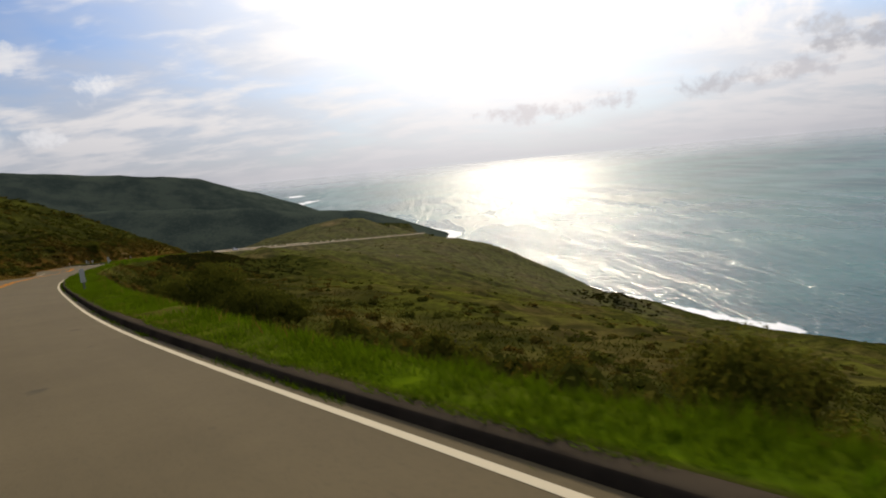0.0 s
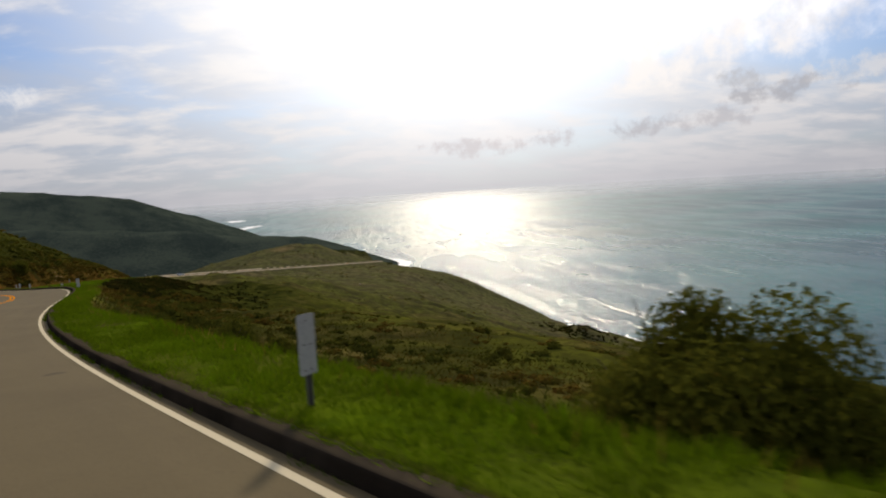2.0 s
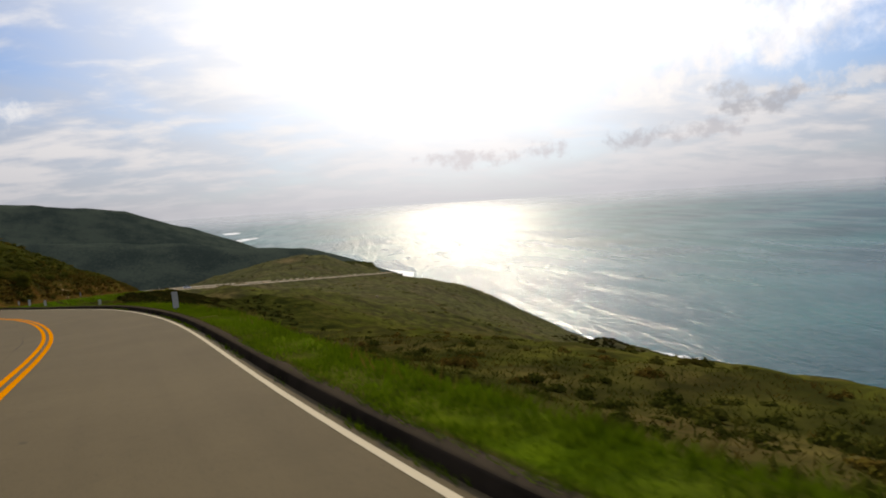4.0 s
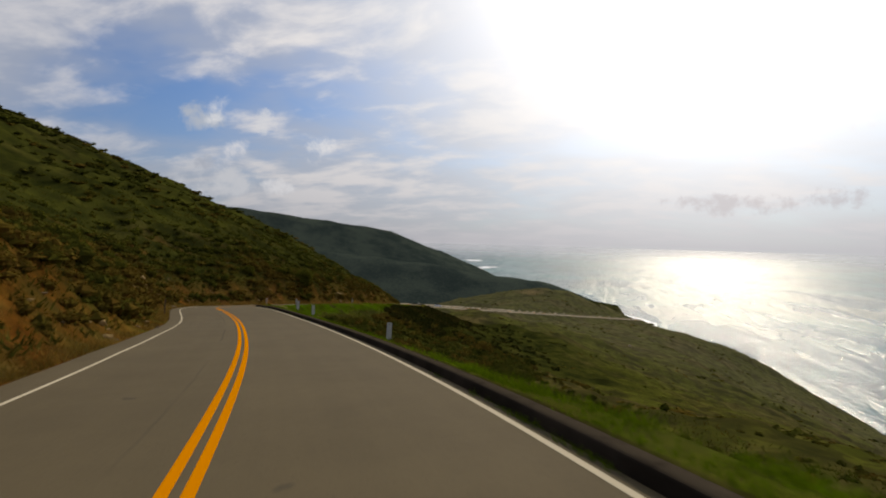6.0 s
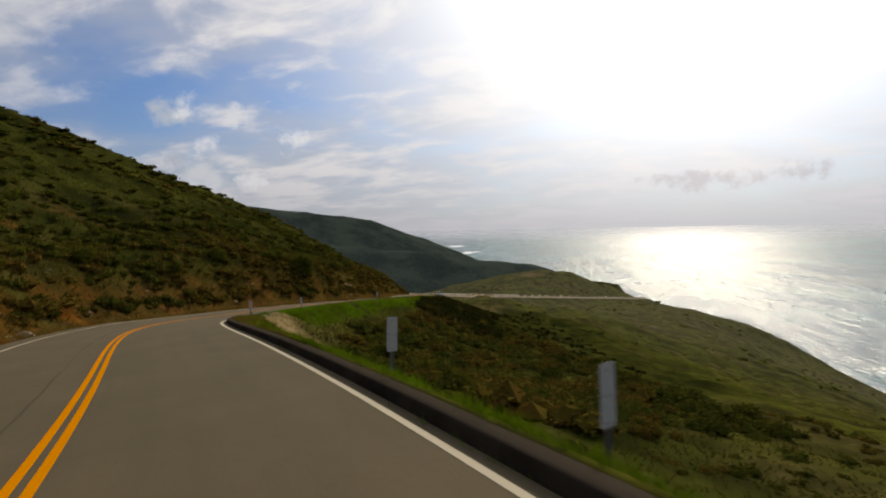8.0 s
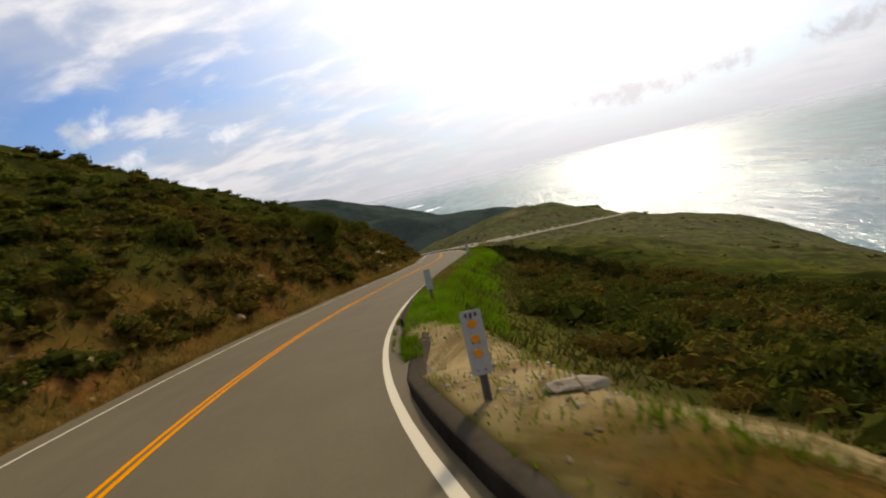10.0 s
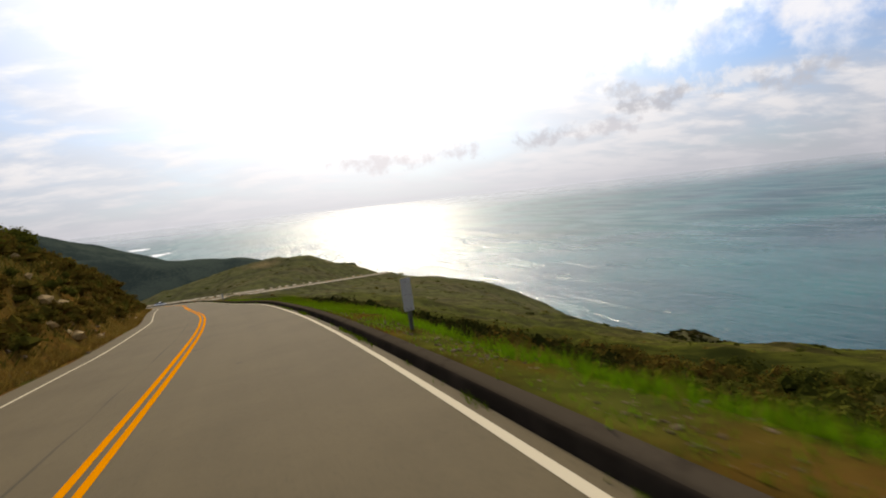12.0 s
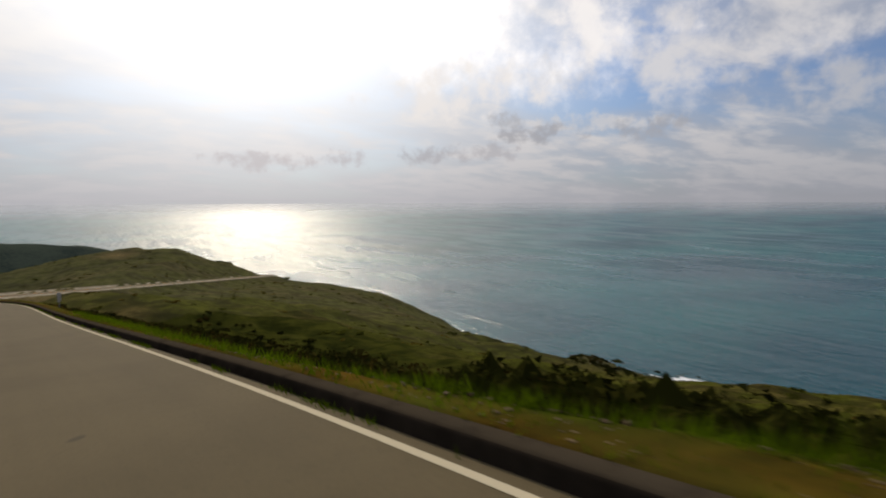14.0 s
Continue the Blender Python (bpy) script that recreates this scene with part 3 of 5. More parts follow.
    # the term in Y selects the haze tint of the far ridges
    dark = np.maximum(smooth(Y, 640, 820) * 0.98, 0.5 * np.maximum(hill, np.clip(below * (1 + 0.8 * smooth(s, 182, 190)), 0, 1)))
    return np.stack([grass, dirt, dark, pale], -1)


def ground():
    gx = spread(-2300, 700, -135, 40, 1.25, 1.04)
    gy = spread(-160, 3700, -20, 285, 1.25, 1.04)
    X, Y = np.meshgrid(gx, gy)
    Z, s, l = land(X, Y)
    Z = np.where((l > -3.2) & (l < WIDE + 4.2) & (s < 320), Z - 0.3, np.where((l > -0.95) & (l < WIDE + 0.9), Z - 0.4, Z))
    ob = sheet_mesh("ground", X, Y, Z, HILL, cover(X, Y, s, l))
    return tagged(ob, "green and brown scrub-covered coastal hillside falling to the sea", "hillside", kind="structure")


def verge(name, ls, label):
    """The roadside beside the asphalt, modelled closely."""
    k = slice(60 - 14, 60 + 326)
    n = len(RS[k])
    P = np.stack([beside(l)[k] for l in ls], 1)
    X, Y = P[..., 0], P[..., 1]
    Z, _, _ = land(X, Y)
    L = np.broadcast_to(ls, (n, len(ls)))
    S = np.broadcast_to(RS[k][:, None], (n, len(ls))).astype(float)
    Z = Z + (0.025 * waves(X, Y, 1.3, 31) + 0.05 * waves(X, Y, 3.1, 32)) * smooth(np.minimum(np.abs(L + 0.365), np.abs(L - WIDE - 0.7)), 0.05, 0.8)
    Z[:, 0] -= 0.06
    Z[:, -1] -= 0.45
    order = slice(None, None, -1) if ls[-1] < ls[0] else slice(None)
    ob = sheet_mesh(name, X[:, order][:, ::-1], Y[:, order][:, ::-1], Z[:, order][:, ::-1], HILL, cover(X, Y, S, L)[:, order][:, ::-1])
    return tagged(ob, label, "roadside verge", kind="structure")


def strip(name, mat, edges, lo, hi, parent=None, uv=False):
    """A ribbon along the road between several lateral lines (l, height)."""
    rows = [beside(l, dz)[lo + 60:hi + 60] for l, dz in edges]
    P = np.stack(rows, 1)
    ob = sheet_mesh(name, P[..., 0], P[..., 1], P[..., 2], mat)
    if uv:
        lay = ob.data.uv_layers.new(name="UVMap")
        ny, nx = P.shape[:2]
        U = np.stack([np.broadcast_to([l for l, _ in edges], (ny, nx)), np.broadcast_to(np.arange(lo, lo + ny)[:, None], (ny, nx))], -1).reshape(-1, 2)
        idx = np.empty(len(ob.data.loops), np.int32)
        ob.data.loops.foreach_get("vertex_index", idx)
        lay.data.foreach_set("uv", U[idx].ravel())
    ob.parent = parent
    return ob


def sea():
    a = np.linspace(0, 2 * math.pi, 401)
    rad = np.concatenate([[0.5], 60 * (4880 / 60) ** np.linspace(0, 1, 190)])
    A, R = np.meshgrid(a, rad)
    X, Y = -40 + R * np.cos(A), 90 + R * np.sin(A)
    Z = SEA_Z + 122.0 * np.clip((R - 1300) / 3580, 0, 1) ** 1.6
    zl, _, _ = land(X, Y)
    # surf at the shore; the weaker outer band adds whitecaps and painted sun sparkle
    foam = np.maximum(smooth(zl, -181, -167), 0.20 * smooth(zl, -240, -185)) * smooth(Y, 392, 430) * (1 - 0.75 * smooth(Y, 1600, 2000))
    for fx, fy, a, b, turn in ((-703, 2560, 60, 55, 0.5), (-662, 2655, 125, 42, 1.2), (-838, 3090, 62, 75, 0.0)):
        du, dv = X - fx, Y - fy
        pu, pv = du * math.cos(turn) + dv * math.sin(turn), -du * math.sin(turn) + dv * math.cos(turn)
        foam = np.maximum(foam, 0.95 * np.exp(-(pu / a) ** 2 - (pv / b) ** 2))
    foam = np.stack([foam] * 4, -1)
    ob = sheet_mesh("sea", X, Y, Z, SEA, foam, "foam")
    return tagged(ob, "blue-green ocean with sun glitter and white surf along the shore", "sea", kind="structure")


ground()
sea()
END = 632
road = strip("road", ASPHALT, [(l, 0.0) for l in np.linspace(-0.62, WIDE + 0.75, 9)], -60, END, uv=True)
tagged(road, "two-lane grey asphalt coast road with worn surface", "road", kind="structure")
NARROW = np.interp(RS, [105, 125, 160, 175], [0.97, 0.78, 0.78, 0.93])     # the pair of lines is painted tighter round the bend
for name, mid, half, mat in (("edge_line", 0.0, np.interp(RS, [122, 136, 158, 170], [0.043, 0.058, 0.054, 0.043]), WHITE), ("edge_line", WIDE, 0.042, WHITE),
                             ("centre_line", LANE + 0.105 * NARROW, 0.058 * NARROW, YELLOW), ("centre_line", LANE - 0.105 * NARROW, 0.058 * NARROW, YELLOW)):
    strip(name, mat, [(mid - half, 0.004), (mid + half, 0.004)], -60, END, road)
KH = kerb_rise(RS.astype(float))
FLARE = 0.45 * np.exp(-(((RS - 145.0) / 2.0) ** 2))                # by the drain gap the kerb bends outwards
kerb = strip("kerb", KERB, [(l - FLARE, h) for l, h in ((-0.180, -0.03), (-0.190, 0.0), (-0.218, 0.115 * KH), (-0.235, 0.142 * KH), (-0.265, 0.156 * KH), (-0.34, 0.160 * KH), (-0.44, 0.158 * KH), (-0.49, 0.13 * KH), (-0.54, -0.2))], -60, 330)
tagged(kerb, "dark rounded asphalt kerb along the outer edge of the road", "kerb", kind="structure")
GRAVEL = mottled("pale_gravel", (0.20, 0.17, 0.12), (0.36, 0.31, 0.22), 0.95, 0.3, 12.0, 0.4, 0.05)
for ls in (((-1.9, -0.45), (-1.2, -0.08), (-0.62, -0.01)), ((WIDE + 0.75, 0.0), (WIDE + 1.3, 0.05), (WIDE + 2.0, 0.6))):
    tagged(strip("far_shoulder", GRAVEL, ls, 312, END), "pale gravel shoulder along the far stretch of road", "road shoulder", kind="structure")
verge("verge", np.r_[-0.37, -0.42, np.arange(-0.52, -4.3, -0.27)], "grassy verge behind the kerb, green with bare patches")
verge("shoulder", np.arange(WIDE + 0.68, WIDE + 5.4, 0.36), "earthy shoulder below the cut bank with dry grass")


# ---- plants ----
def leaf_material(name, tones, through_light=0.3):
    """Leaves whose hue follows the plant's own tone; some light comes through."""
    m, n, b = material(name)
    at = n.add("ShaderNodeVertexColor", layer_name="tone")
    sp = n.add("ShaderNodeSeparateColor")
    n.link(at.outputs[0], sp.inputs[0])
    c = n.mix(n.ramp(sp.outputs[0], 0.0, 0.5), tones[0], tones[1])
    c = n.mix(n.ramp(sp.outputs[0], 0.5, 1.0), c, tones[2])
    c = n.mix(n.math("MULTIPLY", sp.outputs[1], 0.55), c, tones[3])
    d = n.add("ShaderNodeBsdfDiffuse")
    n.link(c, d.inputs["Color"])
    t = n.add("ShaderNodeBsdfTranslucent")
    n.link(c, t.inputs["Color"])
    mx = n.add("ShaderNodeMixShader")
    mx.inputs[0].default_value = through_light
    n.link(d.outputs[0], mx.inputs[1])
    n.link(t.outputs[0], mx.inputs[2])
    out = [k for k in m.node_tree.nodes if k.type == "OUTPUT_MATERIAL"][0]
    n.link(mx.outputs[0], out.inputs["Surface"])
    return m


SCRUB = leaf_material("scrub_leaves", ((0.024, 0.028, 0.005), (0.052, 0.054, 0.009), (0.105, 0.060, 0.012), (0.082, 0.085, 0.011)), 0.18)
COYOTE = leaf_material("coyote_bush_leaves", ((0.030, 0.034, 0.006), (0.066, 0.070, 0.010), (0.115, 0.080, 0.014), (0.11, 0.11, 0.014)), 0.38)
# darker copy of the scrub leaves: backlit shade put into the colour
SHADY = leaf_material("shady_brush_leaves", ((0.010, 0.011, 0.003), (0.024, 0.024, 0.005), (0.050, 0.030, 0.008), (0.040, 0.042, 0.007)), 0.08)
GRASS = leaf_material("grass_blades", ((0.043, 0.073, 0.002), (0.080, 0.132, 0.004), (0.118, 0.25, 0.005), (0.11, 0.16, 0.007)), 0.4)
STRAW = leaf_material("dry_grass", ((0.095, 0.050, 0.010), (0.18, 0.105, 0.022), (0.28, 0.185, 0.050), (0.085, 0.080, 0.014)), 0.35)
TWIG = mottled("twig_bark", (0.05, 0.035, 0.022), (0.11, 0.085, 0.06), 0.9, 8.0, 60.0, 0.5)
RUST = mottled("rusty_chips", (0.20, 0.085, 0.014), (0.44, 0.22, 0.05), 0.95, 5.0, 40.0, 0.5)
LEDGE = mottled("bank_rock", (0.13, 0.075, 0.020), (0.33, 0.23, 0.09), 0.95, 1.6, 14.0, 0.8)
EARTH = mottled("loose_stone", (0.07, 0.044, 0.020), (0.18, 0.125, 0.062), 0.95, 3.0, 30.0, 0.6)


def soup(name, verts, size, tone, mat):
    """A mesh of separate polygons of equal size, each with a tone colour."""
    v = verts.reshape(-1, 3)
    n = len(v) // size
    me = bpy.data.meshes.new(name)
    me.vertices.add(len(v))
    me.vertices.foreach_set("co", v.astype(np.float32).ravel())
    me.loops.add(len(v))
    me.loops.foreach_set("vertex_index", np.arange(len(v), dtype=np.int32))
    me.polygons.add(n)
    me.polygons.foreach_set("loop_start", np.arange(0, len(v), size, dtype=np.int32))
    me.update(calc_edges=True)
    col = np.ones((len(v), 4), np.float32)
    col[:, :3] = np.repeat(tone, size, axis=0)
    me.color_attributes.new("tone", "FLOAT_COLOR", "POINT").data.foreach_set("color", col.ravel())
    me.materials.append(mat)
    return me


AXES = np.array([(1, 0, 0), (0, 1, 0), (-1, 0, 0), (0, -1, 0)], float)
BALL = np.array([[AXES[k], AXES[(k + 1) % 4], (0, 0, z)] for k in range(4) for z in (1.0, -1.0)])


def leaf_bush(rng, leaves, leaf, lobes=5):
    """Triangles of one bush about 1 m in half-width and 1 m high: uneven twiggy lobes under many small leaves."""
    a = rng.uniform(0, 6.283, lobes)
    d = rng.uniform(0.12, 0.62, lobes)
    centre = np.stack([d * np.cos(a), d * np.sin(a), rng.uniform(0.2, 0.6, lobes) * (1.1 - 0.5 * d)], -1)
    rad = rng.uniform(0.28, 0.48, lobes)
    k = rng.randint(0, lobes, leaves)
    w = rng.normal(size=(leaves, 3))
    w[:, 2] = np.abs(w[:, 2]) * np.where(rng.uniform(0, 1, leaves) < 0.8, 1, -1)
    w /= np.linalg.norm(w, axis=1, keepdims=True)
    p = centre[k] + w * (rad[k] * rng.uniform(0.72, 1.15, leaves))[:, None]
    p[:, 2] = np.abs(p[:, 2] - 0.02)
    nrm = w + rng.normal(scale=0.5, size=(leaves, 3))
    nrm /= np.linalg.norm(nrm, axis=1, keepdims=True)
    t = np.cross(nrm, rng.normal(size=(leaves, 3)))
    t /= np.linalg.norm(t, axis=1, keepdims=True)
    u = np.cross(nrm, t)
    z = leaf * rng.uniform(0.6, 1.5, leaves)[:, None]
    out = np.stack([p - t * z * 1.1, p + t * z * 0.5 - u * z * 0.62, p + t * z * 0.5 + u * z * 0.62], 1)
    core = centre[:, None, None] + BALL[None] * (rad * 0.78)[:, None, None, None] * (1 + 0.12 * np.sin(BALL * 9.0 + centre[:, None, None] * 20).sum(-1, keepdims=True))
    return np.concatenate([out, core.reshape(-1, 3, 3)])


def scatter(rng, n, s0, s1, l0, l1, power=1.0):
    """Random places beside the road: running metre and offset."""
    s = rng.uniform(s0, s1, n)
    l = l0 + (l1 - l0) * rng.uniform(0, 1, n) ** power
    cx, cy, h = (np.interp(s, RS, v) for v in (RP[:, 0], RP[:, 1], RH))
    return cx - np.cos(h) * l, cy - np.sin(h) * l, s, l


def clear_of_road(x, y, right, left):
    s, l, _, _ = nearest(x, y)
    return (l < -right) | (l > WIDE + left)


def scrub(name, rng, x, y, size, leaves, leaf, label, flat=0.7, kinds=6, lobes=5, mat=None, warm=0.0):
    """Many bushes as one mass."""
    z, _, _ = land(x, y)
    ok = z > SEA_Z + 4
    warm = np.broadcast_to(warm, x.shape)[ok]
    x, y, z, size = x[ok], y[ok], z[ok], size[ok]
    protos = [leaf_bush(rng, leaves, leaf, lobes) for _ in range(kinds)]
    parts, tones = [], []
    kind = rng.randint(0, kinds, len(x))
    ang = rng.uniform(0, 6.283, len(x))
    for k in range(kinds):
        m = kind == k
        c, sn = np.cos(ang[m]), np.sin(ang[m])
        P = protos[k].reshape(-1, 3)
        w = size[m] * rng.uniform(0.85, 1.3, m.sum())
        h = size[m] * flat * rng.uniform(0.75, 1.25, m.sum())
        vx = (P[None, :, 0] * c[:, None] - P[None, :, 1] * sn[:, None]) * w[:, None] + x[m][:, None]
        vy = (P[None, :, 0] * sn[:, None] + P[None, :, 1] * c[:, None]) * w[:, None] + y[m][:, None]
        vz = P[None, :, 2] * h[:, None] + (z[m] - 0.05 - 0.10 * size[m])[:, None]
        parts.append(np.stack([vx, vy, vz], -1).reshape(-1, 3, 3))
        n = len(P) // 3
        t0 = np.clip(0.48 + warm[m] + 0.34 * waves(x[m], y[m], 24, 41) + rng.normal(scale=0.26, size=m.sum()), 0, 1)
        tone = np.stack([np.repeat(t0, n), rng.uniform(0, 1, m.sum() * n), np.zeros(m.sum() * n)], -1)
        tones.append(tone)
    me = soup(name, np.concatenate(parts), 3, np.concatenate(tones), mat or SCRUB)
    return tagged(new(name, me), label, "scrub", kind="stuff")


def blades(name, rng, x, y, high, wide, mat, label, lean=0.35, tone=None):
    """Grass: one thin leaning triangle a blade."""
    z, _, _ = land(x, y)
    n = len(x)
    a = rng.uniform(0, 6.283, n)
    h = high * rng.uniform(0.5, 1.5, n)
    w = wide * rng.uniform(0.7, 1.4, n)
    b = rng.uniform(0, 6.283, n)
    base = np.stack([x, y, z - 0.02], -1)
    side = np.stack([np.cos(a) * w, np.sin(a) * w, 0 * w], -1)
    tip = base + np.stack([np.cos(b) * h * lean, np.sin(b) * h * lean, h], -1)
    v = np.stack([base - side, base + side, tip], 1)
    t0 = np.clip(0.45 + 0.4 * waves(x, y, 4, 51) + rng.normal(scale=0.2, size=n), 0, 1) if tone is None else tone
    me = soup(name, v, 3, np.stack([t0, rng.uniform(0, 1, n), 0 * t0], -1), mat)
    return tagged(new(name, me), label, "grass", kind="stuff")


def bank_tone(x, y):
    """Low on the cut bank the brush is drier and browner."""
    s, l, _, _ = nearest(x, y)
    return 0.5 * (1 - smooth(l - WIDE, 4, 12)) * smooth(s, 45, 65) * (1 - 0.15 * smooth(s, 122, 140)) - 0.02


def all_scrub():
    rng = np.random.RandomState(7)
    # above the road, close by
    x, y, s, l = scatter(rng, 5200, 10, 285, WIDE + 1.5, WIDE + 36, 1.6)
    keep = rng.uniform(0, 1, len(x)) < np.clip(0.60 + 0.45 * waves(x, y, 9, 61) + 0.5 * smooth(l - WIDE, 3, 6), 0.25, 1) * (0.2 + 0.8 * smooth(s, 40, 75)) * (1 - 0.45 * smooth(l - WIDE, 14, 26))
    x, y = x[keep], y[keep]
    ok = clear_of_road(x, y, 3.0, 1.9)
    x, y, size = x[ok], y[ok], (0.45 + 0.8 * rng.uniform(0, 1, len(x)) ** 1.6)[ok]
    s, l, _, _ = nearest(x, y)
    # higher bushes take the paler leaves, their sunlit look put into the colour
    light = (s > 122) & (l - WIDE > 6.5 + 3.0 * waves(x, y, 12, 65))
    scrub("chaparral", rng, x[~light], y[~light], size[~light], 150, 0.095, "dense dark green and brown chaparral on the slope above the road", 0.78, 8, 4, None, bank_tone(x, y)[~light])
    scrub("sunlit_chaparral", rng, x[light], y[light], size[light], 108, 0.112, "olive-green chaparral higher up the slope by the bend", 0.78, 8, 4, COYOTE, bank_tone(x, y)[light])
    # thick on the cut bank by the bend
    own = np.random.RandomState(17)
    x, y, s, l = scatter(own, 1650, 96, 225, WIDE + 2.1, WIDE + 13, 1.5)
    keep = own.uniform(0, 1, len(x)) < np.clip(0.70 + 0.65 * waves(x, y, 8, 64), 0, 1)
    x, y = x[keep], y[keep]
    ok = clear_of_road(x, y, 3.0, 1.9)
    x, y = x[ok], y[ok]
    scrub("bank_brush", own, x, y, 0.5 + 0.75 * own.uniform(0, 1, len(x)) ** 1.5, 195, 0.076, "crowded dark green brush on the rust-coloured road bank", 0.85, 6, 4, None, bank_tone(x, y))
    # higher up the slope
    x, y, s, l = scatter(rng, 2400, 10, 330, WIDE + 30, WIDE + 150, 1.2)
    ok = clear_of_road(x, y, 6.0, 6.0)
    x, y = x[ok], y[ok]
    scrub("hill_scrub", rng, x, y, 1.1 + 1.6 * rng.uniform(0, 1, len(x)) ** 1.5, 44, 0.175, "dark green scrub high on the hillside", 0.5, 6, 3)
    # below the road
    x, y, s, l = scatter(rng, 5200, -14, 290, -1.6, -40, 1.25)
    d = -l - verge_width(s)
    meadow = smooth(s, 138, 148) * (1 - smooth(s, 172, 186)) * 2.4 + 2.6 * np.exp(-(((s - 137) / 8.0) ** 2)) + 1.2 * smooth(s, 14, 22) * (1 - smooth(s, 34, 42))
    w = np.clip(0.55 + 0.5 * waves(x, y, 16, 62) + 0.5 * (1 - smooth(d, 3, 7)), 0.12, 1) * (1 - 0.35 * smooth(d, 12, 30))
    w = np.where(d < 0.7 + meadow, 0.0, w)
    keep = rng.uniform(0, 1, len(x)) < w
    x, y, d = x[keep], y[keep], d[keep]
    ok = clear_of_road(x, y, 1.8, 2.4)
    x, y, d = x[ok], y[ok], d[ok]
    size = (0.40 + 0.70 * rng.uniform(0, 1, len(x)) ** 1.5) * (0.75 + 0.25 * smooth(d, 1, 5))
    # beyond s 184 the same scrub takes the shaded leaf copy
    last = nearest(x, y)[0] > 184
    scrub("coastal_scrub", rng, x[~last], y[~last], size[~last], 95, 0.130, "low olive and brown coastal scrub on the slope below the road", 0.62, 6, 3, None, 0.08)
    scrub("shaded_scrub", rng, x[last], y[last], 1.25 * size[last], 110, 0.125, "dark low scrub on the slope towards the point", 0.75, 6, 3, SHADY)
    # brush that crowds the slope just below the verge
    x, y, s, l = scatter(rng, 2300, -10, 290, 0.0, -1.0, 1.0)
    keep = rng.uniform(0, 1, len(x)) < smooth(s, 172, 190) + 0.6 * (1 - smooth(s, 14, 22)) + 0.22 * smooth(s, 40, 50) * (1 - smooth(s, 120, 128)) + 0.15 * smooth(s, 82, 92) * (1 - smooth(s, 118, 126))
    s, u = s[keep], -l[keep]
    tall = 0.55 + 0.95 * smooth(s, 182, 200) + 0.25 * (1 - smooth(s, 14, 22))
    l = -verge_width(s) - 1.7 - (5.0 + 5.0 * smooth(s, 172, 190)) * u
    cx, cy, h = (np.interp(s, RS, v) for v in (RP[:, 0], RP[:, 1], RH))
    x, y = cx - np.cos(h) * l, cy - np.sin(h) * l
    size = (tall + 0.5 * rng.uniform(0, 1, len(x)) ** 1.4) * (0.6 + 0.4 * smooth(u, 0.0, 0.25))
    # here too the last bushes get the leaves with shade painted in
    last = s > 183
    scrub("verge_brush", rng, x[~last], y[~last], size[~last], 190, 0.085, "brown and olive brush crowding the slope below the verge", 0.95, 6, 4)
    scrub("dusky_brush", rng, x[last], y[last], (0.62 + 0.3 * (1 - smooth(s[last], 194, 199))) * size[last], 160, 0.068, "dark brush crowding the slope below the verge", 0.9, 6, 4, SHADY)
    # dark brush close behind the kerb at the end of the way, shade in its leaf colour
    own = np.random.RandomState(19)
    x, y, s, l = scatter(own, 1250, 182, 240, 0.0, -1.0, 1.0)
    u = -l
    l = -verge_width(s) - 0.55 - 11.0 * u ** 1.3
    cx, cy, h = (np.interp(s, RS, v) for v in (RP[:, 0], RP[:, 1], RH))
    x, y = cx - np.cos(h) * l, cy - np.sin(h) * l
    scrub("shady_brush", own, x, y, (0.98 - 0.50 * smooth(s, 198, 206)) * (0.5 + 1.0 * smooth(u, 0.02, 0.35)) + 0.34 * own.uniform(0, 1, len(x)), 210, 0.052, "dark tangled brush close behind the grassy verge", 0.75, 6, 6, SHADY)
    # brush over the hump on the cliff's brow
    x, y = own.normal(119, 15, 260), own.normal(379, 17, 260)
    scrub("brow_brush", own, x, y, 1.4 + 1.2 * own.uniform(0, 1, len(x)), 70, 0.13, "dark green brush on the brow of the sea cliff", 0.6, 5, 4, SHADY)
    # tall dense bushes below the bend
    x, y, s, l = scatter(rng, 800, 122, 205, -3.4, -32, 1.3)
    ok = clear_of_road(x, y, 3.3, 3.0) & (l < -3.6 - 2.2 * np.exp(-(((s - 138) / 7.0) ** 2)) - 1.2 * smooth(s, 142, 150) * (1 - smooth(s, 172, 186)))
    x, y = x[ok], y[ok]
    scrub("thicket", rng, x, y, (0.5 + 0.25 * smooth(-l[ok], 4, 9)) + 1.3 * rng.uniform(0, 1, len(x)) ** 2.0, 250, 0.070, "dense dark olive thicket of tall bushes below the bend", 0.75, 6, 5, None, 0.16)
    # the broad slope down to the sea and the hill over the far stretch
    x, y = rng.uniform(-190, 260, 15000), rng.uniform(-20, 600, 15000)
    keep = rng.uniform(0, 1, len(x)) < np.clip(0.28 + 0.6 * waves(x, y, 60, 63), 0.05, 1)
    x, y = x[keep], y[keep]
    s, l, _, _ = nearest(x, y)
    ok = ((l < -36) & (s < 300)) | ((s >= 300) & ((l < -4) | (l > WIDE + 4)))
    x, y = x[ok], y[ok]
    scrub("slope_scrub", rng, x, y, 0.7 + 1.4 * rng.uniform(0, 1, len(x)) ** 2.2, 24, 0.22, "scattered dark bushes over the grassy slope to the sea", 0.45, 6, 3)


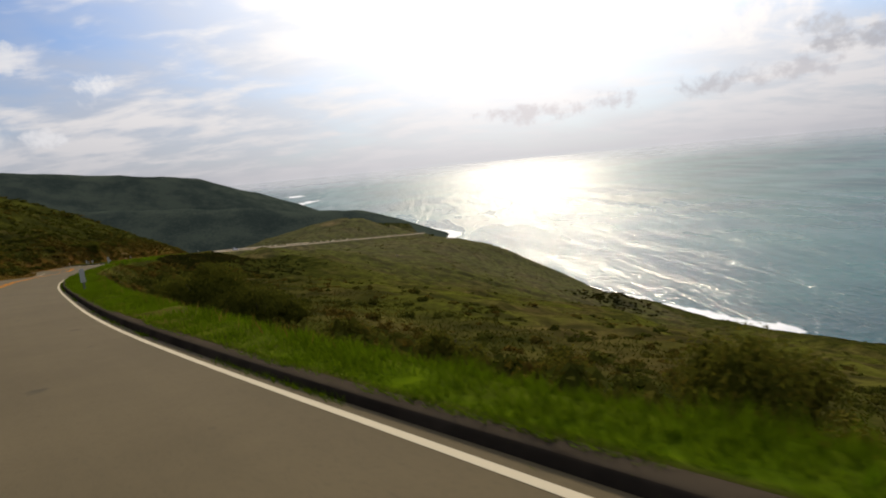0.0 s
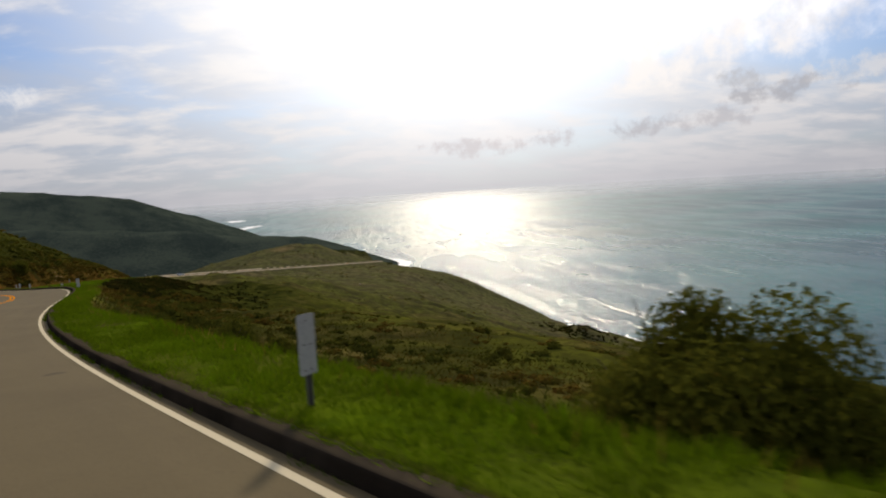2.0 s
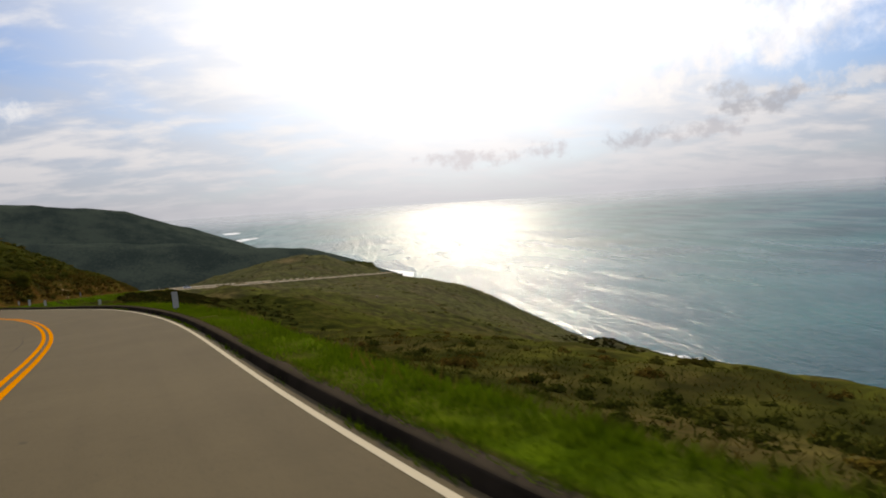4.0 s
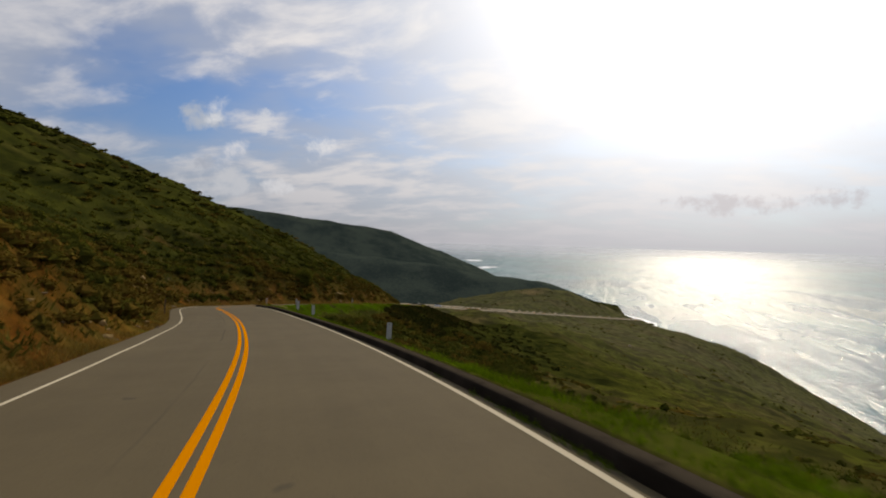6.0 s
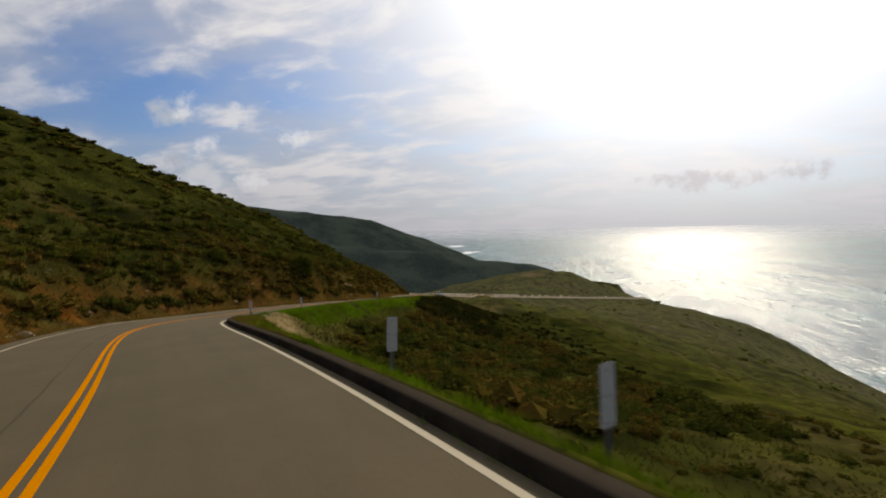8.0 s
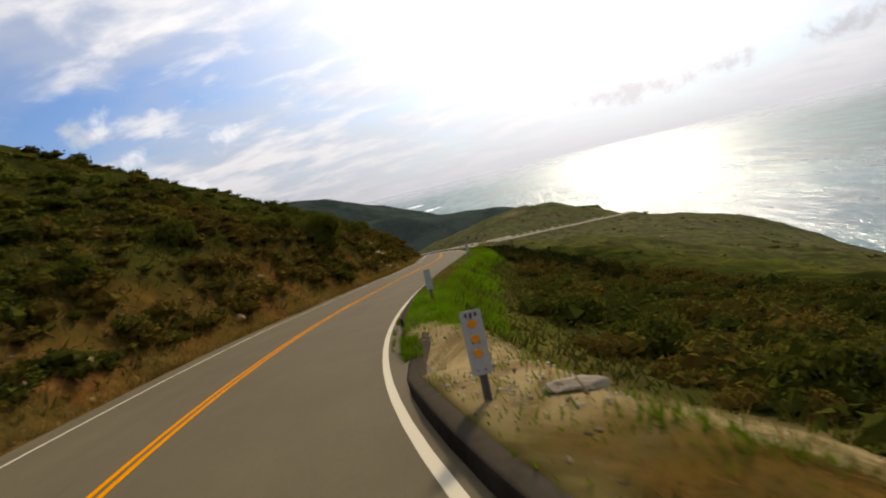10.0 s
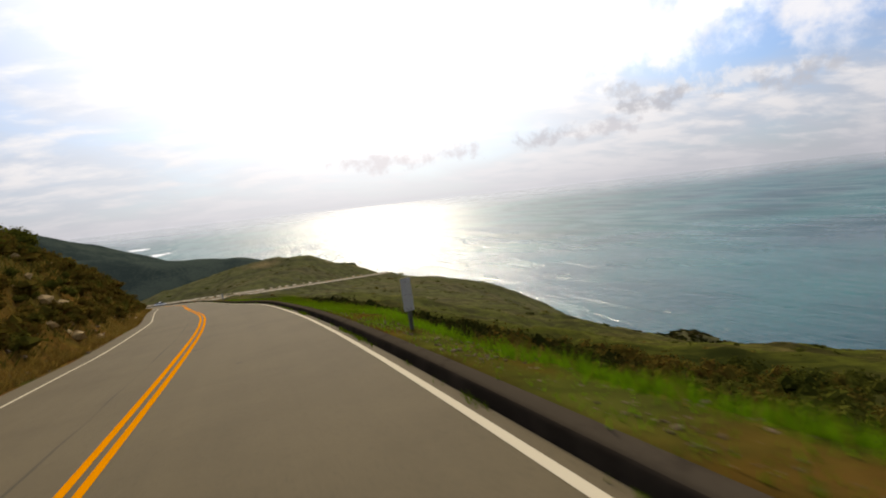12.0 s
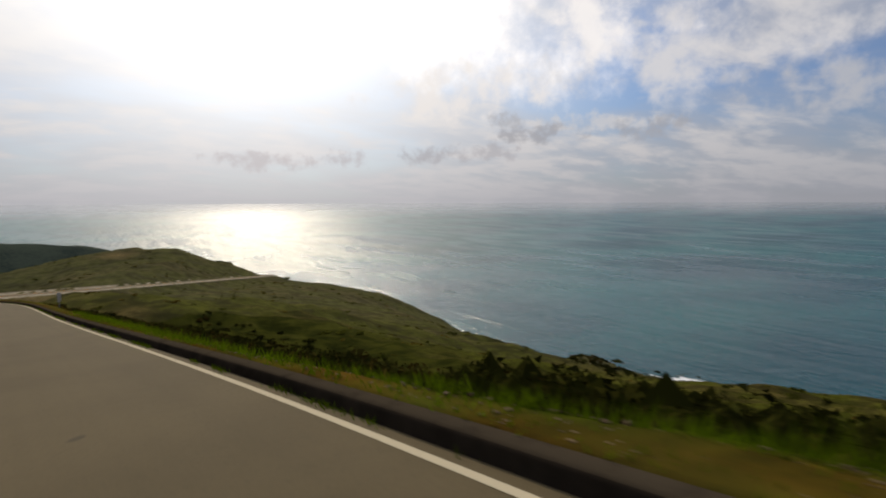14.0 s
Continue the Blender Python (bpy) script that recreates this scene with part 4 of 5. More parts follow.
def all_grass():
    rng = np.random.RandomState(9)
    x, y, s, l = scatter(rng, 460000, -12, 225, -0.39, -3.4, 1.35)
    g = cover(x, y, s, l)[:, 0]
    keep = rng.uniform(0, 1, len(x)) < np.clip(g * 1.25, 0.03, 1)
    x, y, s, l = x[keep], y[keep], s[keep], l[keep]
    meadow = smooth(s, 142, 150) * (1 - smooth(s, 176, 190))
    tone = np.clip(0.30 + 0.42 * meadow + 0.25 * waves(x, y, 4, 51) + rng.normal(scale=0.17, size=len(x)), 0, 1)
    tall = 0.075 + 0.085 * smooth(-l - verge_width(s), -0.5, 0.1) + 0.045 * waves(x, y, 1.1, 52)
    blades("grass", rng, x, y, tall, 0.011, GRASS, "lush bright green grass on the verge", 0.45, tone)
    x, y, s, l = scatter(rng, 700, 143.2, 144.6, -0.30, -0.65, 1.0)
    blades("drain_grass", rng, x, y, 0.13, 0.009, GRASS, "tall tuft of green grass in the gap of the kerb", 0.5)
    x, y, s, l = scatter(rng, 60000, -12, 268, -0.09, -0.195, 0.6)
    keep = rng.uniform(0, 1, len(x)) < np.clip(0.2 + 0.7 * waves(x, y, 5, 73) + 0.5 * waves(x, y, 1.2, 74), 0, 1) * (1 - 0.9 * smooth(s, 78, 86) * (1 - smooth(s, 142, 150)))
    x, y = x[keep], y[keep]
    blades("kerb_weeds", rng, x, y, 0.075, 0.008, GRASS, "tufts of grass growing at the foot of the kerb", 0.6, np.clip(0.2 + rng.normal(scale=0.2, size=len(x)), 0, 1))
    own = np.random.RandomState(31)
    x, y, s, l = scatter(own, 15000, -12, 60, -0.30, -0.42, 0.6)
    keep = own.uniform(0, 1, len(x)) < np.clip(0.30 + 0.8 * waves(x, y, 3.5, 75), 0, 1)
    x, y = x[keep], y[keep]
    blades("kerb_fringe", own, x, y, 0.085, 0.009, GRASS, "grass of the verge hanging over the top of the kerb", 1.1, np.clip(0.25 + own.normal(scale=0.2, size=len(x)), 0, 1))
    x, y, s, l = scatter(rng, 150000, -12, 275, WIDE + 0.85, WIDE + 13, 1.8)
    keep = rng.uniform(0, 1, len(x)) < np.clip(0.45 + 0.7 * waves(x, y, 6, 71), 0.06, 1)
    blades("dry_grass", rng, x[keep], y[keep], 0.24, 0.011, STRAW, "dry straw-coloured grass and weeds along the shoulder", 0.5)
    own = np.random.RandomState(29)
    x, y, s, l = scatter(own, 70000, 112, 222, WIDE + 0.9, WIDE + 6.0, 1.4)
    keep = own.uniform(0, 1, len(x)) < np.clip(0.40 + 0.7 * waves(x, y, 7, 76) + 0.3 * waves(x, y, 2, 77), 0.03, 1) * (1 - 0.6 * smooth(l - WIDE, 2, 4))
    x, y = x[keep], y[keep]
    blades("bank_straw", own, x, y, 0.26, 0.016, STRAW, "pale dry grass hanging over the foot of the cut bank", 0.7, np.clip(0.62 + 0.3 * waves(x, y, 9, 78) + own.normal(scale=0.2, size=len(x)), 0, 1))
    x, y, s, l = scatter(rng, 30000, -12, 275, -1.1, -6, 1.3)
    keep = rng.uniform(0, 1, len(x)) < np.clip(0.25 + 0.6 * waves(x, y, 8, 72), 0.0, 1) * (-l > verge_width(s) * 0.8)
    blades("tall_weeds", rng, x[keep], y[keep], 0.26, 0.009, STRAW, "thin dry weeds at the edge of the verge", 0.4)
    # herbs and low twigs between the bushes
    x, y, s, l = scatter(rng, 110000, 20, 285, WIDE + 1.6, WIDE + 34, 1.5)
    keep = rng.uniform(0, 1, len(x)) < 0.35 + 0.65 * smooth(l - WIDE, 2, 5)
    x, y = x[keep], y[keep]
    blades("understory", rng, x, y, 0.22, 0.05, SCRUB, "low green and brown herbs and twigs between the bushes", 0.9, np.clip(0.45 + 0.35 * waves(x, y, 13, 53) + rng.normal(scale=0.2, size=len(x)), 0, 1))
    x, y, s, l = scatter(rng, 90000, -12, 285, -1.0, -30, 1.7)
    keep = (-l > verge_width(s) + 0.35) & ((s < 184) | (l < -12.0)) & ((np.abs(s - 0.9 * (l + 0.8) - 142.4) > 4.0) | (l < -6.0))
    x, y = x[keep], y[keep]
    blades("slope_herbs", rng, x, y, 0.20, 0.045, SCRUB, "low dry and green herbs on the slope below the road", 0.9, np.clip(0.5 + 0.35 * waves(x, y, 13, 54) + rng.normal(scale=0.2, size=len(x)), 0, 1))
    x, y, s, l = scatter(rng, 34000, 118, 137, -0.45, -3.2, 1.1)
    blades("bank_grass", rng, x, y, 0.065, 0.010, STRAW, "short yellow-brown grass on the stony bank", 0.8, np.clip(0.34 + rng.normal(scale=0.25, size=len(x)), 0, 1))
    x, y, s, l = scatter(rng, 26000, 112, 132, -0.45, -3.4, 0.9)
    keep = rng.uniform(0, 1, len(x)) < np.clip(0.35 + 0.6 * waves(x, y, 1.6, 79), 0, 1) * (1 - smooth(s, 121, 131))
    x, y = x[keep], y[keep]
    blades("low_herbs", rng, x, y, 0.06, 0.018, COYOTE, "low olive-green herbs on the stony bank", 1.0)


def stones(name, rng, x, y, size, label, mat):
    """Many small broken stones lying on the ground."""
    z, _, _ = land(x, y)
    ico = bmesh.new()
    bmesh.ops.create_icosphere(ico, subdivisions=1, radius=1.0)
    base = np.array([v.co for v in ico.verts])
    faces = np.array([[v.index for v in f.verts] for f in ico.faces])
    ico.free()
    n = len(x)
    P = base[None] * rng.uniform(0.65, 1.2, (n, len(base), 1))
    P = P * (size[:, None, None] * np.stack([rng.uniform(0.8, 1.5, n), rng.uniform(0.7, 1.1, n), rng.uniform(0.45, 0.8, n)], -1)[:, None, :])
    a = rng.uniform(0, 6.283, n)
    c, sn = np.cos(a)[:, None], np.sin(a)[:, None]
    V = np.stack([P[..., 0] * c - P[..., 1] * sn + x[:, None], P[..., 0] * sn + P[..., 1] * c + y[:, None], P[..., 2] + (z + size * 0.15)[:, None]], -1)
    me = bpy.data.meshes.new(name)
    F = (faces[None] + (np.arange(n) * len(base))[:, None, None]).reshape(-1, 3)
    me.from_pydata(V.reshape(-1, 3).tolist(), [], F.tolist())
    me.materials.append(mat)
    return tagged(new(name, me), label, "stones", kind="stuff")


def all_stones():
    rng = np.random.RandomState(13)
    x, y, s, l = scatter(rng, 1500, 20, 275, WIDE + 0.75, WIDE + 5.0, 2.0)
    keep = rng.uniform(0, 1, len(x)) < np.clip(0.35 + 0.6 * waves(x, y, 12, 81), 0.03, 1)
    x, y = x[keep], y[keep]
    stones("rubble", rng, x, y, 0.025 + 0.13 * rng.uniform(0, 1, len(x)) ** 4, "broken tan stones at the foot of the cut bank", EARTH)
    own = np.random.RandomState(23)
    x, y, s, l = scatter(own, 420, 60, 215, WIDE + 1.3, WIDE + 9.0, 1.5)
    keep = waves(x, y, 11, 83) + 0.5 * waves(x, y, 4, 84) > 0.25
    x, y = x[keep], y[keep]
    stones("outcrop", own, x, y, 0.10 + 0.34 * own.uniform(0, 1, len(x)) ** 2.2, "yellowish weathered rock breaking out of the cut bank", LEDGE)
    x, y, s, l = scatter(rng, 3600, 121, 136.8, -0.45, -2.8, 1.2)
    stones("litter", rng, x, y, 0.005 + 0.017 * rng.uniform(0, 1, len(x)) ** 2, "orange-brown stone chips and leaf litter behind the kerb", RUST)
    x, y, s, l = scatter(rng, 2600, 133, 146.5, -0.55, -5.0, 1.2)
    keep = np.abs(s - 0.9 * (l + 0.8) - 142.4) < 3.9
    stones("slope_gravel", rng, x[keep], y[keep], 0.006 + 0.022 * rng.uniform(0, 1, keep.sum()) ** 2, "pale gravel strewn over the bare slope", GRAVEL)
    x, y, s, l = scatter(rng, 1500, 124, 200, -0.62, -1.7, 1.4)
    stones("gravel", rng, x, y, 0.010 + 0.03 * rng.uniform(0, 1, len(x)) ** 3, "small stones and clods on the verge", EARTH)
    x, y, s, l = scatter(rng, 1700, 160, 206, -0.5, -1.7, 1.2)
    stones("clods", rng, x, y, 0.008 + 0.022 * rng.uniform(0, 1, len(x)) ** 3, "stones and dry clods between kerb and grass", EARTH)


def part(name, bm, mat, parent, label=""):
    me = bpy.data.meshes.new(name)
    bm.to_mesh(me)
    bm.free()
    me.materials.append(mat)
    ob = new(name, me)
    ob.parent = parent
    return tagged(ob, label)


def tube(path, radii, sides=7):
    """A tapered stem through points."""
    bm = bmesh.new()
    rings = []
    for k, (p, r) in enumerate(zip(path, radii)):
        p = Vector(p)
        d = (Vector(path[min(k + 1, len(path) - 1)]) - Vector(path[max(k - 1, 0)])).normalized()
        q = d.to_track_quat("Z", "Y")
        rings.append([bm.verts.new(p + q @ Vector((r * math.cos(a), r * math.sin(a), 0))) for a in np.linspace(0, 2 * math.pi, sides, endpoint=False)])
    for a, b in zip(rings[:-1], rings[1:]):
        for i in range(sides):
            bm.faces.new((a[i], a[(i + 1) % sides], b[(i + 1) % sides], b[i]))
    bm.faces.new(rings[0][::-1])
    bm.faces.new(rings[-1])
    return bm


def shrub(x, y, wide, high, leaves, leaf, tone, label, seed):
    """One bush with its stems and a crown of small leaves."""
    rng = np.random.RandomState(seed)
    z = float(land(np.array([x]), np.array([y]))[0][0])
    ob = new("shrub")
    ob.location = (x, y, z - 0.05)
    P = leaf_bush(rng, leaves, leaf / wide, 12) * np.array([wide, wide * 0.85, high])
    t0 = np.clip(tone + rng.normal(scale=0.12, size=len(P)), 0, 1)
    crown = new("crown", soup("crown", P, 3, np.stack([t0, rng.uniform(0, 1, len(P)), 0 * t0], -1), COYOTE))
    crown.parent = ob
    for k in range(5):
        a, d = rng.uniform(0, 6.283), rng.uniform(0.3, 0.65) * wide
        e = (d * math.cos(a), d * math.sin(a), high * rng.uniform(0.5, 0.8))
        part("stem", tube([(0.05 * math.cos(a), 0.05 * math.sin(a), -0.1), (e[0] * 0.45, e[1] * 0.45, e[2] * 0.55), e], (0.035, 0.022, 0.008)), TWIG, ob)
    return tagged(ob, label, "shrub")


def all_shrubs():
    for k, (x, y, w, h, n, f, tone, label) in enumerate((
            (-13.35, 23.1, 2.3, 3.2, 26000, 0.050, 0.45, "large dense olive-green coyote bush beside the grassy verge"),
            (-10.2, 21.6, 2.2, 2.3, 16000, 0.050, 0.25, "dark dense bush crowding the large one"),
            (-11.9, 20.9, 1.5, 1.1, 9000, 0.045, 0.2, "low dark bush spreading before the large one"),
            (-15.0, 24.3, 0.9, 0.8, 3600, 0.035, 0.35, "low dark bush at the foot of the large one"),
            (-24.0, 39.0, 1.7, 1.9, 4200, 0.042, 0.25, "dark rounded bush below the grassy bend"),
            (-21.6, 37.6, 1.4, 1.5, 3200, 0.042, 0.3, "dark rounded bush below the grassy bend"),
            (-1.9, 8.6, 1.0, 1.5, 5200, 0.04, 0.62, "low brownish bush beside the grassy verge"),
            (2.6, 5.6, 1.6, 2.2, 8000, 0.04, 0.6, "tangled brown and olive bush on the slope"),
            (-5.0, 14.5, 1.2, 1.4, 4200, 0.04, 0.62, "low brownish bush beside the grassy verge"),
            (4.6, 2.6, 1.5, 2.2, 7000, 0.04, 0.45, "tangled dark bush on the slope below the verge"),
            (0.6, 9.4, 1.3, 1.6, 5200, 0.04, 0.7, "brown half-dry bush below the verge"),
            (-99.0, 143.6, 2.5, 3.2, 10500, 0.06, 0.45, "tall rounded bush on the bank above the road"),
            (-101.2, 147.6, 2.3, 1.9, 8000, 0.06, 0.35, "tall rounded bush on the bank above the road"),
            (-100.4, 139.6, 1.9, 1.5, 6000, 0.06, 0.5, "olive-green rounded bush on the bank above the road"),
            (-71.4, 110.0, 1.7, 1.6, 2200, 0.06, 0.45, "olive-green bush on the slope below the road"),
            (-68.5, 105.5, 1.5, 1.5, 2000, 0.06, 0.4, "olive-green bush on the slope below the road"),
            (-13.4, 533.9, 2.6, 2.2, 900, 0.2, 0.2, "dark bush on the brow where the far road turns"))):
        shrub(x, y, w, h, n, f, tone, label, 100 + k)
    for k, (s, l, w, h, tone, label) in enumerate((
            (92, 11.6, 1.2, 1.2, 0.3, "dark green bush rooted in the cut bank"), (99, 12.4, 1.4, 1.3, 0.75, "brownish half-dry bush rooted in the cut bank"),
            (107, 11.2, 1.0, 1.0, 0.4, "dark green bush rooted in the cut bank"), (114, 13.0, 1.5, 1.4, 0.35, "dark green bush rooted in the cut bank"),
            (122, 11.0, 1.1, 1.1, 0.5, "olive-green bush rooted in the cut bank"), (129, 12.2, 1.4, 1.4, 0.3, "dark green bush rooted in the cut bank"),
            (137, 10.8, 1.1, 1.0, 0.7, "brownish half-dry bush rooted in the cut bank"), (145, 11.8, 1.4, 1.4, 0.45, "olive-green bush rooted in the cut bank"),
            (152, 10.6, 1.1, 1.2, 0.35, "dark green bush rooted in the cut bank"), (159, 11.4, 1.4, 1.5, 0.5, "olive-green bush rooted in the cut bank"),
            (188, 11.0, 1.5, 1.6, 0.4, "olive-green bush on the bank above the road"), (199, 11.6, 1.6, 1.7, 0.35, "olive-green bush on the bank above the road"),
            (150, -7.0, 1.3, 1.5, 0.35, "dark rounded bush at the lower edge of the meadow"), (156, -6.2, 1.2, 1.3, 0.6, "brownish bush at the lower edge of the meadow"),
            (163, -6.4, 1.3, 1.4, 0.4, "olive-green bush at the lower edge of the meadow"), (144, -8.5, 1.5, 1.7, 0.3, "dark rounded bush below the bare slope"))):
        x, y, _, _ = beside_road(s, l)
        shrub(x, y, w, h, 1500, 0.085, tone, label, 300 + k)


# ---- roadside markers ----
def plain(name, colour, rough=0.5, metal=0.0):
    m, n, b = material(name)
    p = n.add("ShaderNodeTexCoord").outputs["Object"]
    g = n.noise(p, 14.0, 5, 0.65)
    n.link(n.mix(n.math("MULTIPLY", n.ramp(g, 0.4, 0.75), 0.45), colour, tuple(c * 0.55 for c in colour)), b.inputs["Base Color"])
    b.inputs["Roughness"].default_value, b.inputs["Metallic"].default_value = rough, metal
    return m


PLATE = plain("weathered_white_sheet", (0.40, 0.39, 0.36), 0.6)
STEEL = plain("dull_galvanised_steel", (0.16, 0.15, 0.14), 0.6, 0.6)
WOOD = plain("dark_weathered_wood", (0.07, 0.05, 0.035), 0.85)
BOLT = plain("dark_bolt", (0.05, 0.05, 0.05), 0.5, 0.7)
AMBER = plain("amber_reflector", (0.80, 0.28, 0.01), 0.25)
INK = plain("black_print", (0.02, 0.02, 0.02), 0.6)


def box(w, d, h, at=(0, 0, 0), round_by=0.0):
    bm = bmesh.new()
    bmesh.ops.create_cube(bm, size=1.0)
    bmesh.ops.scale(bm, vec=(w, d, h), verts=bm.verts)
    if round_by:
        bmesh.ops.bevel(bm, geom=bm.edges[:], offset=round_by, segments=2, affect="EDGES")
    bmesh.ops.translate(bm, vec=at, verts=bm.verts)
    return bm


def disc(radius, depth, at, sides=20):
    """A round flat piece facing -y."""
    bm = bmesh.new()
    bmesh.ops.create_cone(bm, cap_ends=True, segments=sides, radius1=radius, radius2=radius * 0.92, depth=depth)
    bmesh.ops.rotate(bm, cent=(0, 0, 0), matrix=Matrix.Rotation(radians(90), 3, "X"), verts=bm.verts)
    bmesh.ops.translate(bm, vec=at, verts=bm.verts)
    return bm


def paddle(w, h, r, at):
    """A thin plate with round corners, facing -y."""
    bm = bmesh.new()
    pts = []
    for cx, cz, a0 in ((w / 2 - r, h / 2 - r, 0), (-w / 2 + r, h / 2 - r, 90), (-w / 2 + r, -h / 2 + r, 180), (w / 2 - r, -h / 2 + r, 270)):
        pts += [(cx + r * math.cos(radians(a0 + k * 22.5)), cz + r * math.sin(radians(a0 + k * 22.5))) for k in range(5)]
    face = bm.faces.new([bm.verts.new((x, -0.002, z)) for x, z in pts])
    ext = bmesh.ops.extrude_face_region(bm, geom=[face])
    bmesh.ops.translate(bm, vec=(0, 0.004, 0), verts=[v for v in ext["geom"] if isinstance(v, bmesh.types.BMVert)])
    bmesh.ops.recalc_face_normals(bm, faces=bm.faces)
    bmesh.ops.translate(bm, vec=at, verts=bm.verts)
    return bm


def channel_post(height):
    """A steel post with a hat-shaped section."""
    bm = bmesh.new()
    sec = ((-0.04, 0.0), (-0.022, 0.0), (-0.016, 0.026), (0.016, 0.026), (0.022, 0.0), (0.04, 0.0), (0.04, 0.004), (0.025, 0.004), (0.019, 0.031), (-0.019, 0.031), (-0.025, 0.004), (-0.04, 0.004))
    face = bm.faces.new([bm.verts.new((x, y + 0.003, -0.55)) for x, y in sec])
    ext = bmesh.ops.extrude_face_region(bm, geom=[face])
    bmesh.ops.translate(bm, vec=(0, 0, height + 0.55), verts=[v for v in ext["geom"] if isinstance(v, bmesh.types.BMVert)])
    bmesh.ops.recalc_face_normals(bm, faces=bm.faces)
    return bm


def marker_post(reflectors, label):
    ob = new("marker_post")
    part("post", channel_post(1.16), STEEL, ob, "dark steel channel post")
    sheet_ob = part("plate", paddle(0.20, 0.62, 0.03, (0, 0, 0.90)), PLATE, ob, "narrow pale plate with round corners")
    for z in (0.64, 0.90, 1.14):
        for x in ((-0.035, 0.035) if z < 1.1 else (0.0,)):
            part("bolt", disc(0.008, 0.008, (x, -0.006, z), 8), BOLT, sheet_ob)
    if reflectors:
        for z in (0.80, 0.94, 1.08):
            part("reflector", disc(0.042, 0.012, (0, -0.008, z)), AMBER, sheet_ob, "round amber reflector")
        for k in range(3):
            part("lettering", box(0.024, 0.002, 0.038, (-0.045 + 0.045 * k, -0.0035, 1.165)), INK, sheet_ob, "small black print")
    return tagged(ob, label, "marker post", "marker posts along the road")


def beside_road(s, l):
    i = int(round(s)) + 60
    x, y = RP[i, 0] - math.cos(RH[i]) * l, RP[i, 1] - math.sin(RH[i]) * l
    return x, y, float(land(np.array([x]), np.array([y]))[0][0]), math.degrees(RH[i])


# place, height of the plate's middle, lean and turn
MARKERS = ((-18.2, 22.2, -1.92, 1, 4), (-39.75, 57.75, -5.82, -1, -3), (-52.62, 78.03, -8.76, 2, 2), (-63.3, 90.0, -10.1, -2, 5), (-66.9, 93.6, -10.4, 1, -2),
           (-85.78, 121.89, -14.2, 1, 0), (-87.85, 142.17, -16.29, -2, 3), (-99.6, 206.5, -24.5, 1, 0))
AMBER_MARKER = (-82.66, 111.18, -12.9)


def heading(x, y):
    return math.degrees(RH[int(np.hypot(RP[:, 0] - x, RP[:, 1] - y).argmin())])


def all_markers():
    plain_one = marker_post(False, "slim roadside marker with a pale blank plate on a steel post")
    first = True
    for x, y, z, lean, turn in MARKERS:
        m = pose(x, y, z - 0.90, 0, lean, heading(x, y) + turn)
        if first:
            plain_one.matrix_basis = m
            first = False
        else:
            copy_thing(plain_one, m)
    x, y, z = AMBER_MARKER
    amber = marker_post(True, "roadside marker with three amber reflectors on its plate")
    amber.matrix_basis = pose(x, y, z - 0.90, -2, 1, heading(x, y) - 14)
    x, y, z, h = beside_road(118, WIDE + 1.1)
    stake = new("wooden_stake")
    part("stake", box(0.09, 0.09, 1.45, (0, 0, 0.5), 0.012), WOOD, stake)
    stake.matrix_basis = pose(x, y, z, 2, 3, h)
    tagged(stake, "dark weathered wooden stake at the foot of the cut bank", "stake")


# ---- a car far off on the road, and a pale rock ----
CAR_PAINT = plain("white_car_paint", (0.70, 0.71, 0.72), 0.3)
CAR_GLASS = plain("dark_car_glass", (0.02, 0.025, 0.03), 0.08)
RUBBER = plain("black_rubber", (0.02, 0.02, 0.02), 0.8)
CHROME = plain("wheel_rim", (0.5, 0.5, 0.5), 0.3, 0.9)
LAMP_RED = plain("red_tail_lamp", (0.45, 0.02, 0.015), 0.3)


def loft(sections):
    """A hull from cross-sections, each a list of points."""
    bm = bmesh.new()
    rings = [[bm.verts.new(p) for p in sec] for sec in sections]
    n = len(rings[0])
    for a, b in zip(rings[:-1], rings[1:]):
        for i in range(n):
            bm.faces.new((a[i], a[(i + 1) % n], b[(i + 1) % n], b[i]))
    bm.faces.new(rings[0][::-1])
    bm.faces.new(rings[-1])
    bmesh.ops.recalc_face_normals(bm, faces=bm.faces)
    return bm


